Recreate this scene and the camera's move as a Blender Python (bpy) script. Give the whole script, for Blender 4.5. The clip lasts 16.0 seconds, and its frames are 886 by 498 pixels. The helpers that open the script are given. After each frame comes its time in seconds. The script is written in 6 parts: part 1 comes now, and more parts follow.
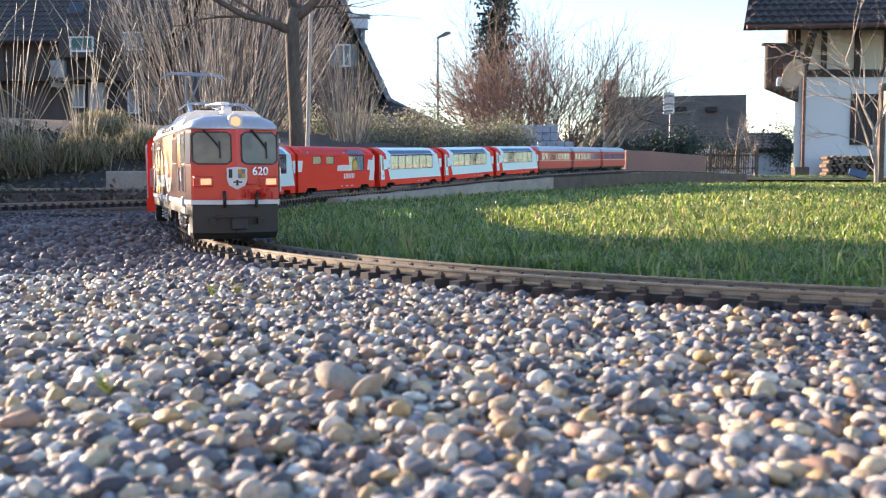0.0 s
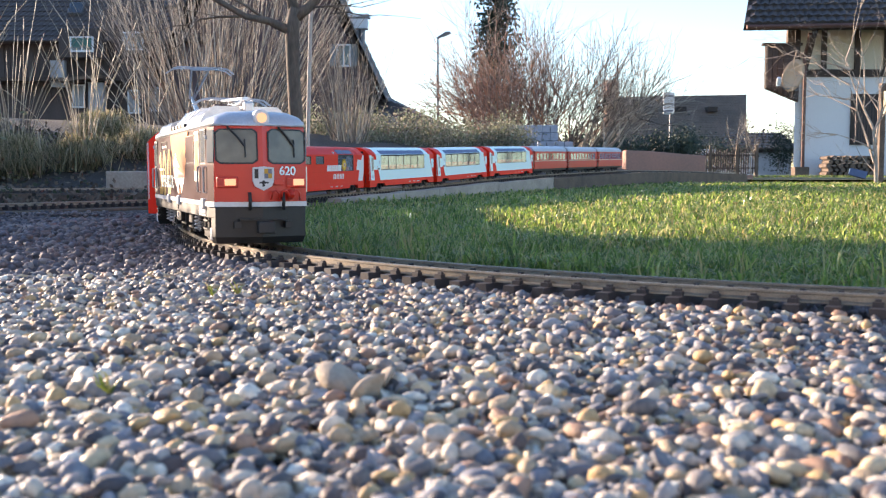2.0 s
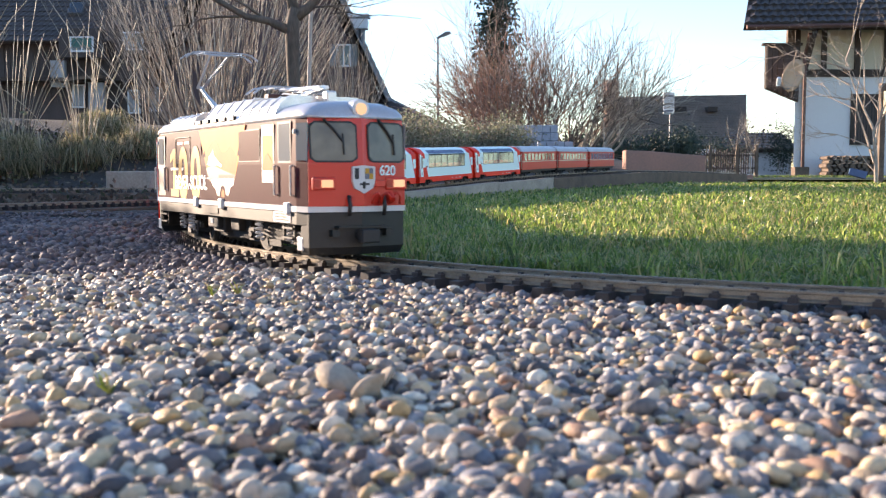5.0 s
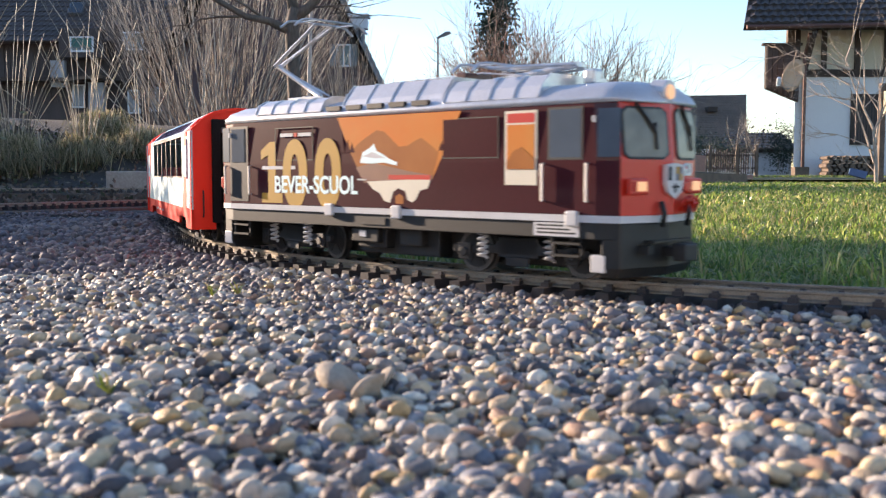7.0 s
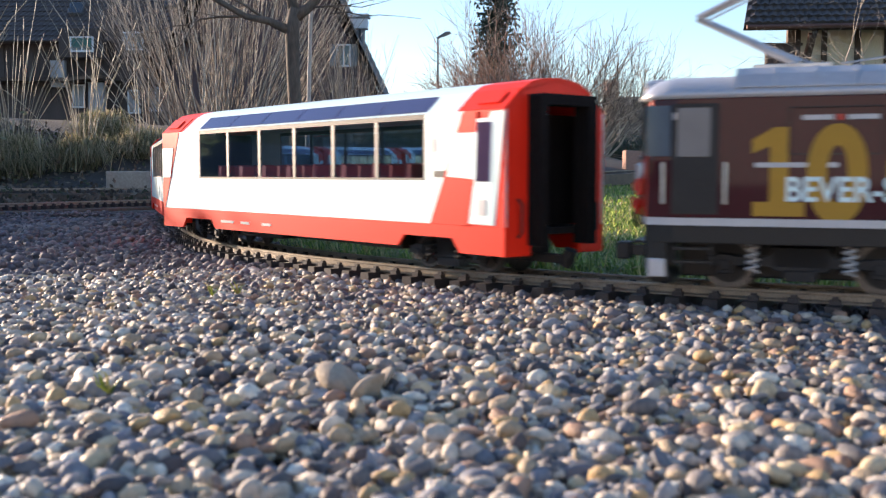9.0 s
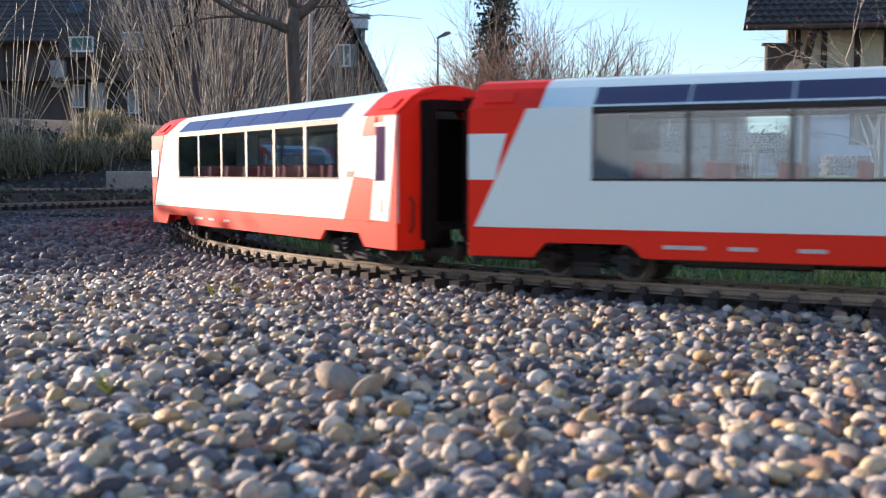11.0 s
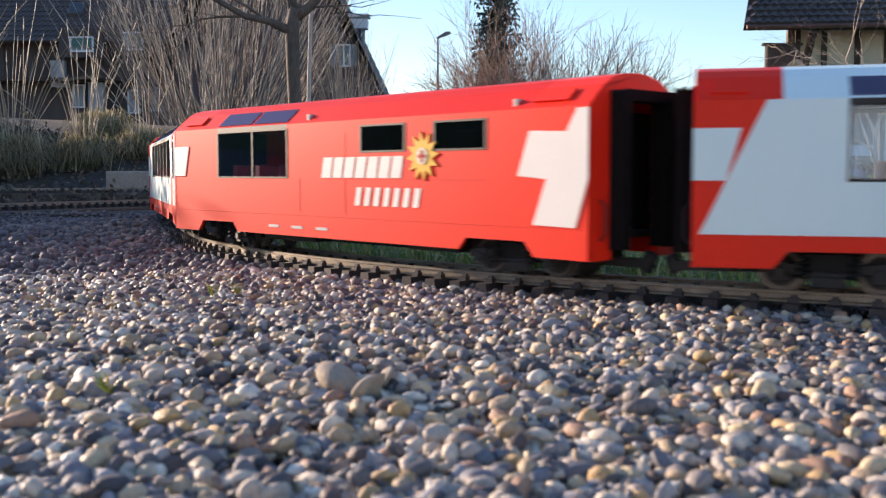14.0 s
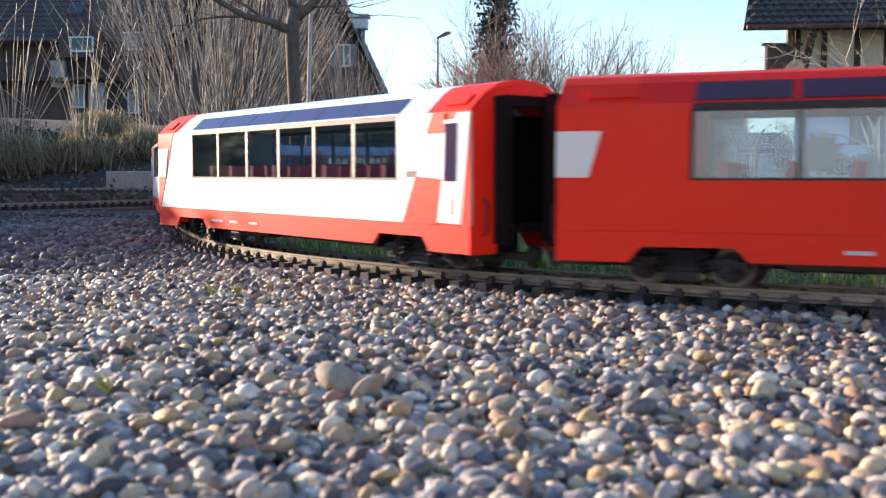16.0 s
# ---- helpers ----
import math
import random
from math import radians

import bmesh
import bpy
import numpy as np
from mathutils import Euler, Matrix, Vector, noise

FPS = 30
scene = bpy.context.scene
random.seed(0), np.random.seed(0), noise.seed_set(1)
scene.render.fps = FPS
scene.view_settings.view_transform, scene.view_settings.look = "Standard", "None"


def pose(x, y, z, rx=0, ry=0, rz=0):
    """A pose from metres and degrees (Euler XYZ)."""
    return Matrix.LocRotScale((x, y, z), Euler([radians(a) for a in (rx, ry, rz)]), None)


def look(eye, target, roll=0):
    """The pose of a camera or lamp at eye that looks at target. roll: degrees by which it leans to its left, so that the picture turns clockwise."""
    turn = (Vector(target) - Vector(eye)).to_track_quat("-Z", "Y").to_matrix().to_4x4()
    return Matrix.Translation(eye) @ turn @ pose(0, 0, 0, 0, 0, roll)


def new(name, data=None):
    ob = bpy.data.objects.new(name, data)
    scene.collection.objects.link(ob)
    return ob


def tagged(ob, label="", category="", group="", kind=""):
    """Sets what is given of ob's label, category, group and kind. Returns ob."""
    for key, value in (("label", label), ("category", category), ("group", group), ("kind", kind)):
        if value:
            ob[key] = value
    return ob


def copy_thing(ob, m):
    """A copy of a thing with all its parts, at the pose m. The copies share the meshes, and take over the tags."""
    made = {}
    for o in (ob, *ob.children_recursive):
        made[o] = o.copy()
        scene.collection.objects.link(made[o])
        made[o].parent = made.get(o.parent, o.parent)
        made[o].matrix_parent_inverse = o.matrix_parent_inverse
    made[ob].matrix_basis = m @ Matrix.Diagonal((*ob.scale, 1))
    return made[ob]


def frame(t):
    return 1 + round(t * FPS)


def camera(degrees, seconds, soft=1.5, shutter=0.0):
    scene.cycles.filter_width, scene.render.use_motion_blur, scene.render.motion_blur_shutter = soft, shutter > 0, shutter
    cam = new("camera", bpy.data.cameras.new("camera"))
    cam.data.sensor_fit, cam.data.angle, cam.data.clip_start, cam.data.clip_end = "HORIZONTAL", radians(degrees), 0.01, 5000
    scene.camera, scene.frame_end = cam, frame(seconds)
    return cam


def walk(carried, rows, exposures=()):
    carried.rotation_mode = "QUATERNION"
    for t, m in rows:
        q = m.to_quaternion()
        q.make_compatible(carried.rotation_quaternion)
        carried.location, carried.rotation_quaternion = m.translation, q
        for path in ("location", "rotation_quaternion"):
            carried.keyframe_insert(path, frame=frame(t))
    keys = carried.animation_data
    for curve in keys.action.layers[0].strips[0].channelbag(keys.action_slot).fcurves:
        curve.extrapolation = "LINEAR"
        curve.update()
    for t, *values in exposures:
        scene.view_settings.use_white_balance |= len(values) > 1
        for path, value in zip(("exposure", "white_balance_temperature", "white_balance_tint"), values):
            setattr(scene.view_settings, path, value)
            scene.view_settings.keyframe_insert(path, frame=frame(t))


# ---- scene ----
cam = camera(46.8, 16.0, 1.1, 0.5)
EYE_Z = 0.108
walk(cam, [(0.0, pose(0, 0, EYE_Z, 90 - 4.21, 0, 0)), (16.0, pose(0, 0, EYE_Z, 90 - 4.21, 0, 0))],
     [(0.0, 1.70, 6880, 19), (4.2, 1.63, 6880, 19), (7.0, 1.38, 6850, 19), (9.0, 1.25, 6780, 18), (12.5, 1.06, 6720, 20), (15.2, 1.12, 6780, 20), (16.0, 1.34, 6780, 19)])
cam.data.dof.use_dof, cam.data.dof.focus_distance, cam.data.dof.aperture_fstop = True, 2.0, 19.0

# ---- light ----
SUN_AZIMUTH, SUN_ELEVATION = 144.0, 12.0     # degrees, anticlockwise from +x
world = bpy.data.worlds.new("sky")
scene.world = world
world.use_nodes = True
wn = world.node_tree.nodes
sky = wn.new("ShaderNodeTexSky")
sky.sky_type, sky.sun_disc = "NISHITA", False
sky.sun_elevation, sky.sun_rotation = radians(SUN_ELEVATION), radians(90 - SUN_AZIMUTH)
sky.air_density, sky.dust_density, sky.ozone_density = 1.0, 0.1, 3.0
world.node_tree.links.new(sky.outputs[0], wn["Background"].inputs[0])
wn["Background"].inputs[1].default_value = 0.136
sun_data = bpy.data.lights.new("sun", "SUN")
sun_data.energy, sun_data.angle, sun_data.color = 5.0, radians(0.6), (1.0, 0.83, 0.63)
sun = new("sun", sun_data)
az, el = radians(SUN_AZIMUTH), radians(SUN_ELEVATION)
sun.matrix_world = look((0, 0, 0), (-math.cos(az) * math.cos(el), -math.sin(az) * math.cos(el), -math.sin(el)))
sun.location = (-20, 20, 15)


# ---- materials ----
def mat(name, col, rough=0.5, metal=0.0, col2=None, scale=60.0, fine=600.0, mix=0.5, bump=0.0, bump_scale=None,
        island=0.0, emit=0.0, spec=0.5, trans=0.0, alpha=1.0, coat=0.0, stretch=None, depth=0.002, coat_rough=0.4):
    m = bpy.data.materials.new(name)
    m.use_nodes = True
    n, l = m.node_tree.nodes, m.node_tree.links
    b = n["Principled BSDF"]
    b.inputs["Roughness"].default_value, b.inputs["Metallic"].default_value = rough, metal
    b.inputs["Specular IOR Level"].default_value = spec
    b.inputs["Transmission Weight"].default_value, b.inputs["Alpha"].default_value = trans, alpha
    b.inputs["Coat Weight"].default_value, b.inputs["Coat Roughness"].default_value = coat, coat_rough
    c1, c2 = (*col, 1), (*(col2 or [v * 0.7 for v in col]), 1)
    tc = n.new("ShaderNodeTexCoord")
    src = tc.outputs["Object"]
    if stretch:
        mp = n.new("ShaderNodeMapping")
        mp.inputs["Scale"].default_value = stretch
        l.new(src, mp.inputs[0])
        src = mp.outputs[0]
    n1, n2 = n.new("ShaderNodeTexNoise"), n.new("ShaderNodeTexNoise")
    n1.inputs["Scale"].default_value, n2.inputs["Scale"].default_value = scale, fine
    n1.inputs["Detail"].default_value, n2.inputs["Detail"].default_value = 5, 3
    l.new(src, n1.inputs[0]), l.new(src, n2.inputs[0])
    ad = n.new("ShaderNodeMath")
    ad.operation = "MULTIPLY_ADD"
    ad.inputs[1].default_value = 0.5
    hf = n.new("ShaderNodeMath")
    hf.operation = "MULTIPLY"
    hf.inputs[1].default_value = 0.5
    l.new(n2.outputs[0], hf.inputs[0]), l.new(n1.outputs[0], ad.inputs[0]), l.new(hf.outputs[0], ad.inputs[2])
    rg = n.new("ShaderNodeMapRange")
    rg.inputs[1].default_value, rg.inputs[2].default_value = 0.35, 0.65
    rg.inputs[3].default_value, rg.inputs[4].default_value = 0.0, mix * 2 if mix < 0.5 else 1.0
    l.new(ad.outputs[0], rg.inputs[0])
    mx = n.new("ShaderNodeMix")
    mx.data_type = "RGBA"
    mx.inputs[6].default_value, mx.inputs[7].default_value = c1, c2
    l.new(rg.outputs[0], mx.inputs[0])
    out = mx.outputs[2]
    if island:
        geo = n.new("ShaderNodeNewGeometry")
        hsv = n.new("ShaderNodeHueSaturation")
        mr = n.new("ShaderNodeMapRange")
        mr.inputs[3].default_value, mr.inputs[4].default_value = 1 - island, 1 + island
        l.new(geo.outputs["Random Per Island"], mr.inputs[0])
        l.new(mr.outputs[0], hsv.inputs["Value"]), l.new(out, hsv.inputs["Color"])
        out = hsv.outputs[0]
    l.new(out, b.inputs["Base Color"])
    if emit:
        l.new(out, b.inputs["Emission Color"])
        b.inputs["Emission Strength"].default_value = emit
    if bump:
        bp = n.new("ShaderNodeBump")
        bp.inputs["Strength"].default_value, bp.inputs["Distance"].default_value = bump, depth
        if bump_scale:
            n3 = n.new("ShaderNodeTexNoise")
            n3.inputs["Scale"].default_value, n3.inputs["Detail"].default_value = bump_scale, 4
            l.new(src, n3.inputs[0]), l.new(n3.outputs[0], bp.inputs["Height"])
        else:
            l.new(ad.outputs[0], bp.inputs["Height"])
        l.new(bp.outputs[0], b.inputs["Normal"])
    return m


def let_through(m, share, tint):
    """Lets some light shine through thin leaves."""
    n, l = m.node_tree.nodes, m.node_tree.links
    b, out = n["Principled BSDF"], n["Material Output"]
    tr, mx = n.new("ShaderNodeBsdfTranslucent"), n.new("ShaderNodeMixShader")
    hs = n.new("ShaderNodeHueSaturation")
    hs.inputs["Value"].default_value = tint
    l.new(b.inputs["Base Color"].links[0].from_socket, hs.inputs["Color"])
    l.new(hs.outputs[0], tr.inputs[0])
    mx.inputs[0].default_value = share
    l.new(b.outputs[0], mx.inputs[1]), l.new(tr.outputs[0], mx.inputs[2]), l.new(mx.outputs[0], out.inputs[0])


def ramp_mat(name, cols, rough=0.5, bump=0.3, scale=200.0, mix=0.35, depth=0.001, spec=0.5):
    """A material that gives each loose piece one of several colours."""
    m = mat(name, (1, 1, 1), rough, 0, (0.62, 0.62, 0.62), scale, scale * 5, mix, bump, None, depth=depth, spec=spec)
    n, l = m.node_tree.nodes, m.node_tree.links
    geo = n.new("ShaderNodeNewGeometry")
    cr = n.new("ShaderNodeValToRGB")
    cr.color_ramp.interpolation = "CONSTANT"
    while len(cr.color_ramp.elements) < len(cols):
        cr.color_ramp.elements.new(0.5)
    for i, c in enumerate(cols):
        cr.color_ramp.elements[i].position, cr.color_ramp.elements[i].color = i / len(cols), (*c, 1)
    l.new(geo.outputs["Random Per Island"], cr.inputs[0])
    mul = n.new("ShaderNodeMix")
    mul.data_type, mul.blend_type = "RGBA", "MULTIPLY"
    mul.inputs[0].default_value = 1.0
    base = n["Principled BSDF"].inputs["Base Color"]
    l.new(base.links[0].from_socket, mul.inputs[7])
    l.new(cr.outputs[0], mul.inputs[6])
    l.new(mul.outputs[2], base)
    return m


M_GRAVEL = ramp_mat("gravel", [(0.33, 0.28, 0.25), (0.64, 0.53, 0.38), (0.18, 0.17, 0.17), (0.78, 0.66, 0.52), (0.50, 0.38, 0.25), (0.26, 0.26, 0.29), (0.62, 0.53, 0.43), (0.64, 0.43, 0.21), (0.13, 0.12, 0.12), (0.52, 0.45, 0.39),
                              (0.86, 0.81, 0.69), (0.42, 0.26, 0.18), (0.20, 0.20, 0.22), (0.70, 0.56, 0.36), (0.08, 0.08, 0.09), (0.36, 0.31, 0.28), (0.44, 0.42, 0.42), (0.15, 0.11, 0.10)],
                    0.6, 0.8, 220.0, 0.5, depth=0.0012, spec=0.35)
# Ballast tones, darkened further to carry the shade behind the curve.
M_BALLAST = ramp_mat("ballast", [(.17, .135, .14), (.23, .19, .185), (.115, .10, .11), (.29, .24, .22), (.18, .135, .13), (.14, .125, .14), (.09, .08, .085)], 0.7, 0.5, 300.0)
# Dark soil, its colour lowered further to deepen the shadow between stones.
M_SOIL = mat("soil", (.085, .07, .06), 0.95, 0, (.045, .038, .034), 14, 160, 0.5, 0.8, depth=0.01)
M_LAWN = mat("turf", (.05, .075, .02), 0.95, 0, (.035, .045, .015), 6, 90, 0.5, 0.5, depth=0.01)
M_GRASS = ramp_mat("grass_blade", [(.11, .18, .035), (.17, .25, .05), (.075, .13, .03), (.25, .31, .07), (.29, .32, .09), (.38, .36, .16), (.14, .21, .04), (.09, .15, .03), (.36, .29, .12)], 0.36, 0.0, 60.0, 0.3)
M_DRY = ramp_mat("dry_grass", [(.48, .40, .25), (.36, .31, .18), (.26, .24, .13), (.54, .45, .31), (.18, .18, .09), (.12, .11, .06)], 0.7, 0.0, 60.0, 0.3)
# Pale and dark entries put sunlit stems and shadowed gaps into the colour.
M_STEM = ramp_mat("bush_stem", [(.46, .38, .30), (.32, .26, .21), (.62, .53, .43), (.22, .18, .15), (.13, .105, .09)], 0.8, 0.2, 40.0, 0.4)
M_RED_STEM = ramp_mat("red_stem", [(.46, .22, .14), (.34, .18, .14), (.50, .29, .20), (.24, .16, .13), (.46, .36, .30), (.17, .12, .10)], 0.8, 0.2, 40.0, 0.4)
M_BARK = mat("bark", (.16, .12, .09), 0.9, 0, (.07, .055, .045), 8, 60, 0.5, 0.9, depth=0.01, stretch=(1, 1, 0.3))
M_LEAF = ramp_mat("shrub_leaf", [(.15, .17, .10), (.20, .21, .13), (.11, .125, .07), (.34, .31, .24), (.20, .16, .12), (.26, .27, .18)], 0.6, 0.0, 40.0, 0.3)
M_NEEDLE = ramp_mat("needles", [(.025, .045, .028), (.035, .055, .03), (.02, .035, .022), (.05, .065, .035)], 0.7, 0.0, 40.0, 0.3)
let_through(M_GRASS, .55, 2.0), let_through(M_DRY, .4, 1.3), let_through(M_LEAF, .35, 1.3)
M_RAIL = mat("rail_brass", (.36, .31, .24), 0.42, 0.5, (.20, .165, .13), 90, 900, 0.5, 0.15, depth=0.0004)
M_SLEEPER = mat("sleeper_plastic", (.030, .023, .023), 0.5, 0, (.055, .045, .043), 120, 900, 0.5, 0.3, depth=0.0005)
M_CONCRETE = mat("concrete", (.44, .38, .31), 0.85, 0, (.26, .22, .18), 9, 120, 0.5, 0.5, depth=0.003)
M_EDGE = mat("weathered_board", (.17, .12, .085), 0.85, 0, (.08, .06, .045), 9, 120, 0.5, 0.5, depth=0.003)
M_MAROON = mat("maroon_paint", (.068, .013, .018), 0.45, 0, (.056, .011, .015), 20, 300, 0.4, coat=0.5, coat_rough=0.04, spec=0.05)
M_RED = mat("red_paint", (.60, .030, .012), 0.38, 0, (.62, .022, .012), 20, 300, 0.3, coat=0.25, coat_rough=0.15)
M_CARRED = mat("carriage_red", (.94, .034, .012), 0.5, 0, (.88, .029, .010), 20, 300, 0.3, coat=0.15, coat_rough=0.3, spec=0.15)
M_ROOFRED = mat("red_roof", (.82, .024, .012), 0.5, 0, (.74, .020, .010), 20, 300, 0.3, spec=0.2)
M_OLDRED = mat("coach_red", (.66, .035, .015), 0.4, 0, (.60, .03, .012), 20, 300, 0.3)
M_WHITE = mat("white_paint", (.73, .94, .94), 0.36, 0, (.70, .91, .91), 15, 200, 0.3, coat=0.7)
M_SILVER = mat("silver_roof", (.56, .57, .60), 0.35, 0.35, (.46, .47, .50), 25, 400, 0.5, 0.05)
M_GREY = mat("dark_grey_frame", (.017, .018, .017), 0.5, 0, (.011, .011, .011), 40, 500, 0.5, 0.1)
M_BLACK = mat("black_plastic", (.012, .012, .013), 0.55, 0, (.02, .02, .02), 40, 500, 0.5, 0.1)
M_STEEL = mat("wheel_steel", (.20, .19, .18), 0.4, 1.0, (.11, .105, .10), 80, 800, 0.5)
M_PANTO = mat("pantograph_metal", (.70, .68, .66), 0.3, 0.7, (.5, .5, .5), 80, 800, 0.5)
M_STRIPE = mat("light_grey_stripe", (.62, .62, .62), 0.4, 0, (.5, .5, .5), 60, 500, 0.4)
M_YELLOW = mat("gold_print", (.50, .28, .04), 0.55, 0, (.44, .25, .04), 30, 300, 0.3, spec=0.25)
M_ORANGE = mat("orange_print", (.70, .20, .035), 0.55, 0, (.64, .26, .06), 9, 30, 0.5, spec=0.1)
M_ORANGE2 = mat("brown_print", (.36, .12, .03), 0.55, 0, (.46, .17, .045), 9, 30, 0.5, spec=0.1)
M_SUNYELLOW = mat("sun_yellow_print", (.86, .50, .05), 0.5, 0, (.80, .46, .05), 30, 300, 0.3, spec=0.25)
M_OFFWHITE = mat("off_white_print", (.86, .83, .78), 0.5, 0, (.80, .77, .72), 30, 300, 0.3, spec=0.25)
M_CREAM = mat("cream_print", (.72, .66, .52), 0.55, 0, (.66, .6, .46), 30, 300, 0.3)


def thin_glass(name, tint, low, high, rough):
    """A thin pane: tinted see-through with a mirror-like skin, stronger at a slant."""
    m = bpy.data.materials.new(name)
    m.use_nodes = True
    n, l = m.node_tree.nodes, m.node_tree.links
    tr, gl, lw, mx = n.new("ShaderNodeBsdfTransparent"), n.new("ShaderNodeBsdfGlossy"), n.new("ShaderNodeLayerWeight"), n.new("ShaderNodeMixShader")
    tr.inputs[0].default_value = (*tint, 1)
    gl.inputs["Color"].default_value = (.66, .84, 1.0, 1)
    gl.inputs["Roughness"].default_value = rough
    mr = n.new("ShaderNodeMapRange")
    mr.inputs[3].default_value, mr.inputs[4].default_value = low, high
    l.new(lw.outputs["Facing"], mr.inputs[0]), l.new(mr.outputs[0], mx.inputs[0])
    l.new(tr.outputs[0], mx.inputs[1]), l.new(gl.outputs[0], mx.inputs[2])
    l.new(mx.outputs[0], n["Material Output"].inputs[0])
    return m


M_GLASS = thin_glass("carriage_glass", (.82, .89, .95), .09, .36, 0.05)
M_TINT = thin_glass("roof_glass", (.30, .22, .32), .06, .30, 0.08)
M_LAMP = mat("warm_lamp", (1.0, .52, .24), 0.3, 0, (1.0, .62, .36), 5, 20, 0.2, emit=0.22)
M_REDLAMP = mat("red_lens", (.5, .02, .02), 0.15, 0)
M_SEAT = mat("seat_red", (.72, .07, .06), 0.7, 0, (.50, .04, .04), 60, 400, 0.4)
M_INNER = mat("cream_interior", (.72, .68, .62), 0.7, 0, (.42, .38, .34), 60, 400, 0.4)


# ---- mesh helpers ----
class Geo:
    """Collects plain faces for one mesh."""

    def __init__(self):
        self.v, self.f = [], []

    def add(self, verts, faces):
        k = len(self.v)
        self.v += [tuple(p) for p in verts]
        self.f += [tuple(i + k for i in q) for q in faces]
        return self

    def box(self, x0, x1, y0, y1, z0, z1, m=None):
        p = [(x, y, z) for z in (z0, z1) for y in (y0, y1) for x in (x0, x1)]
        if m:
            p = [m @ Vector(q) for q in p]
        return self.add(p, [(0, 2, 3, 1), (4, 5, 7, 6), (0, 1, 5, 4), (2, 6, 7, 3), (0, 4, 6, 2), (1, 3, 7, 5)])

    def prism(self, poly, y0, y1, axis="y"):
        """A slab: the outline poly drawn in the plane across axis."""
        n = len(poly)
        put = {"y": lambda a, b, c: (a, c, b), "x": lambda a, b, c: (c, a, b), "z": lambda a, b, c: (a, b, c)}[axis]
        v = [put(a, b, y0) for a, b in poly] + [put(a, b, y1) for a, b in poly]
        area = sum(poly[i][0] * poly[(i + 1) % n][1] - poly[(i + 1) % n][0] * poly[i][1] for i in range(n))
        up = (area > 0) != (axis == "y")
        low, top = tuple(range(n - 1, -1, -1)), tuple(range(n, 2 * n))
        side = [(i, (i + 1) % n, n + (i + 1) % n, n + i) for i in range(n)]
        if not up:
            low, top, side = low[::-1], top[::-1], [q[::-1] for q in side]
        if y1 < y0:
            low, top, side = low[::-1], top[::-1], [q[::-1] for q in side]
        return self.add(v, [low, top] + side)

    def tube(self, pts, radii, n=6, cap=True):
        pts = [Vector(p) for p in pts]
        if not hasattr(radii, "__len__"):
            radii = [radii] * len(pts)
        v, f = [], []
        for i, p in enumerate(pts):
            d = (pts[min(i + 1, len(pts) - 1)] - pts[max(i - 1, 0)]).normalized()
            a = d.orthogonal().normalized() if abs(d.z) > 0.95 else d.cross(Vector((0, 0, 1))).normalized()
            b = d.cross(a)
            v += [p + radii[i] * (math.cos(2 * math.pi * k / n) * a + math.sin(2 * math.pi * k / n) * b) for k in range(n)]
        for i in range(len(pts) - 1):
            f += [(i * n + k, i * n + (k + 1) % n, (i + 1) * n + (k + 1) % n, (i + 1) * n + k) for k in range(n)]
        if cap:
            f += [tuple(range(n - 1, -1, -1)), tuple(range((len(pts) - 1) * n, len(pts) * n))]
        return self.add(v, f)

    def loft(self, rings, cap=True):
        n = len(rings[0])
        v = [p for r in rings for p in r]
        f = [(i * n + k, i * n + (k + 1) % n, (i + 1) * n + (k + 1) % n, (i + 1) * n + k) for i in range(len(rings) - 1) for k in range(n)]
        if cap:
            f += [tuple(range(n - 1, -1, -1)), tuple(range((len(rings) - 1) * n, len(rings) * n))]
        return self.add(v, f)

    def sheet(self, rings):
        n = len(rings[0])
        return self.add([p for r in rings for p in r],
                        [(i * n + k, i * n + k + 1, (i + 1) * n + k + 1, (i + 1) * n + k) for i in range(len(rings) - 1) for k in range(n - 1)])

    def mesh(self, name, material, smooth=False):
        me = bpy.data.meshes.new(name)
        me.from_pydata(self.v, [], self.f)
        me.materials.append(material)
        if smooth:
            me.polygons.foreach_set("use_smooth", [True] * len(me.polygons))
        me.update()
        return me


def part(name, geo, material, parent=None, label="", bevel=0.0, smooth=False, segments=2):
    ob = new(name, geo.mesh(name, material, smooth) if isinstance(geo, Geo) else geo)
    if parent:
        ob.parent = parent
    if label:
        ob["label"] = label
    if bevel:
        b = ob.modifiers.new("edges", "BEVEL")
        b.width, b.segments, b.limit_method, b.angle_limit = bevel, segments, "ANGLE", radians(35)
        b.harden_normals = False
    return ob


def recalc(ob):
    bm = bmesh.new()
    bm.from_mesh(ob.data)
    bmesh.ops.recalc_face_normals(bm, faces=bm.faces)
    bm.to_mesh(ob.data)
    bm.free()
    return ob


def thing(name, label, category, group="", kind="", m=None):
    ob = new(name)
    if m:
        ob.matrix_basis = m
    return tagged(ob, label, category, group, kind)


def lettering(name, words, size, m, material, parent, label="", shear=0.0, bold=0.0, depth=0.0006, align="LEFT", stretch=1.0):
    cu = bpy.data.curves.new(name, "FONT")
    cu.body, cu.size, cu.shear, cu.offset, cu.extrude, cu.align_x = words, size, shear, bold, depth, align
    tmp = bpy.data.objects.new(name, cu)
    scene.collection.objects.link(tmp)
    me = bpy.data.meshes.new_from_object(tmp.evaluated_get(bpy.context.evaluated_depsgraph_get()))
    bpy.data.objects.remove(tmp)
    me.transform(m @ Matrix.Diagonal((stretch, 1, 1, 1)))
    me.materials.clear()
    me.materials.append(material)
    return part(name, me, material, parent, label)


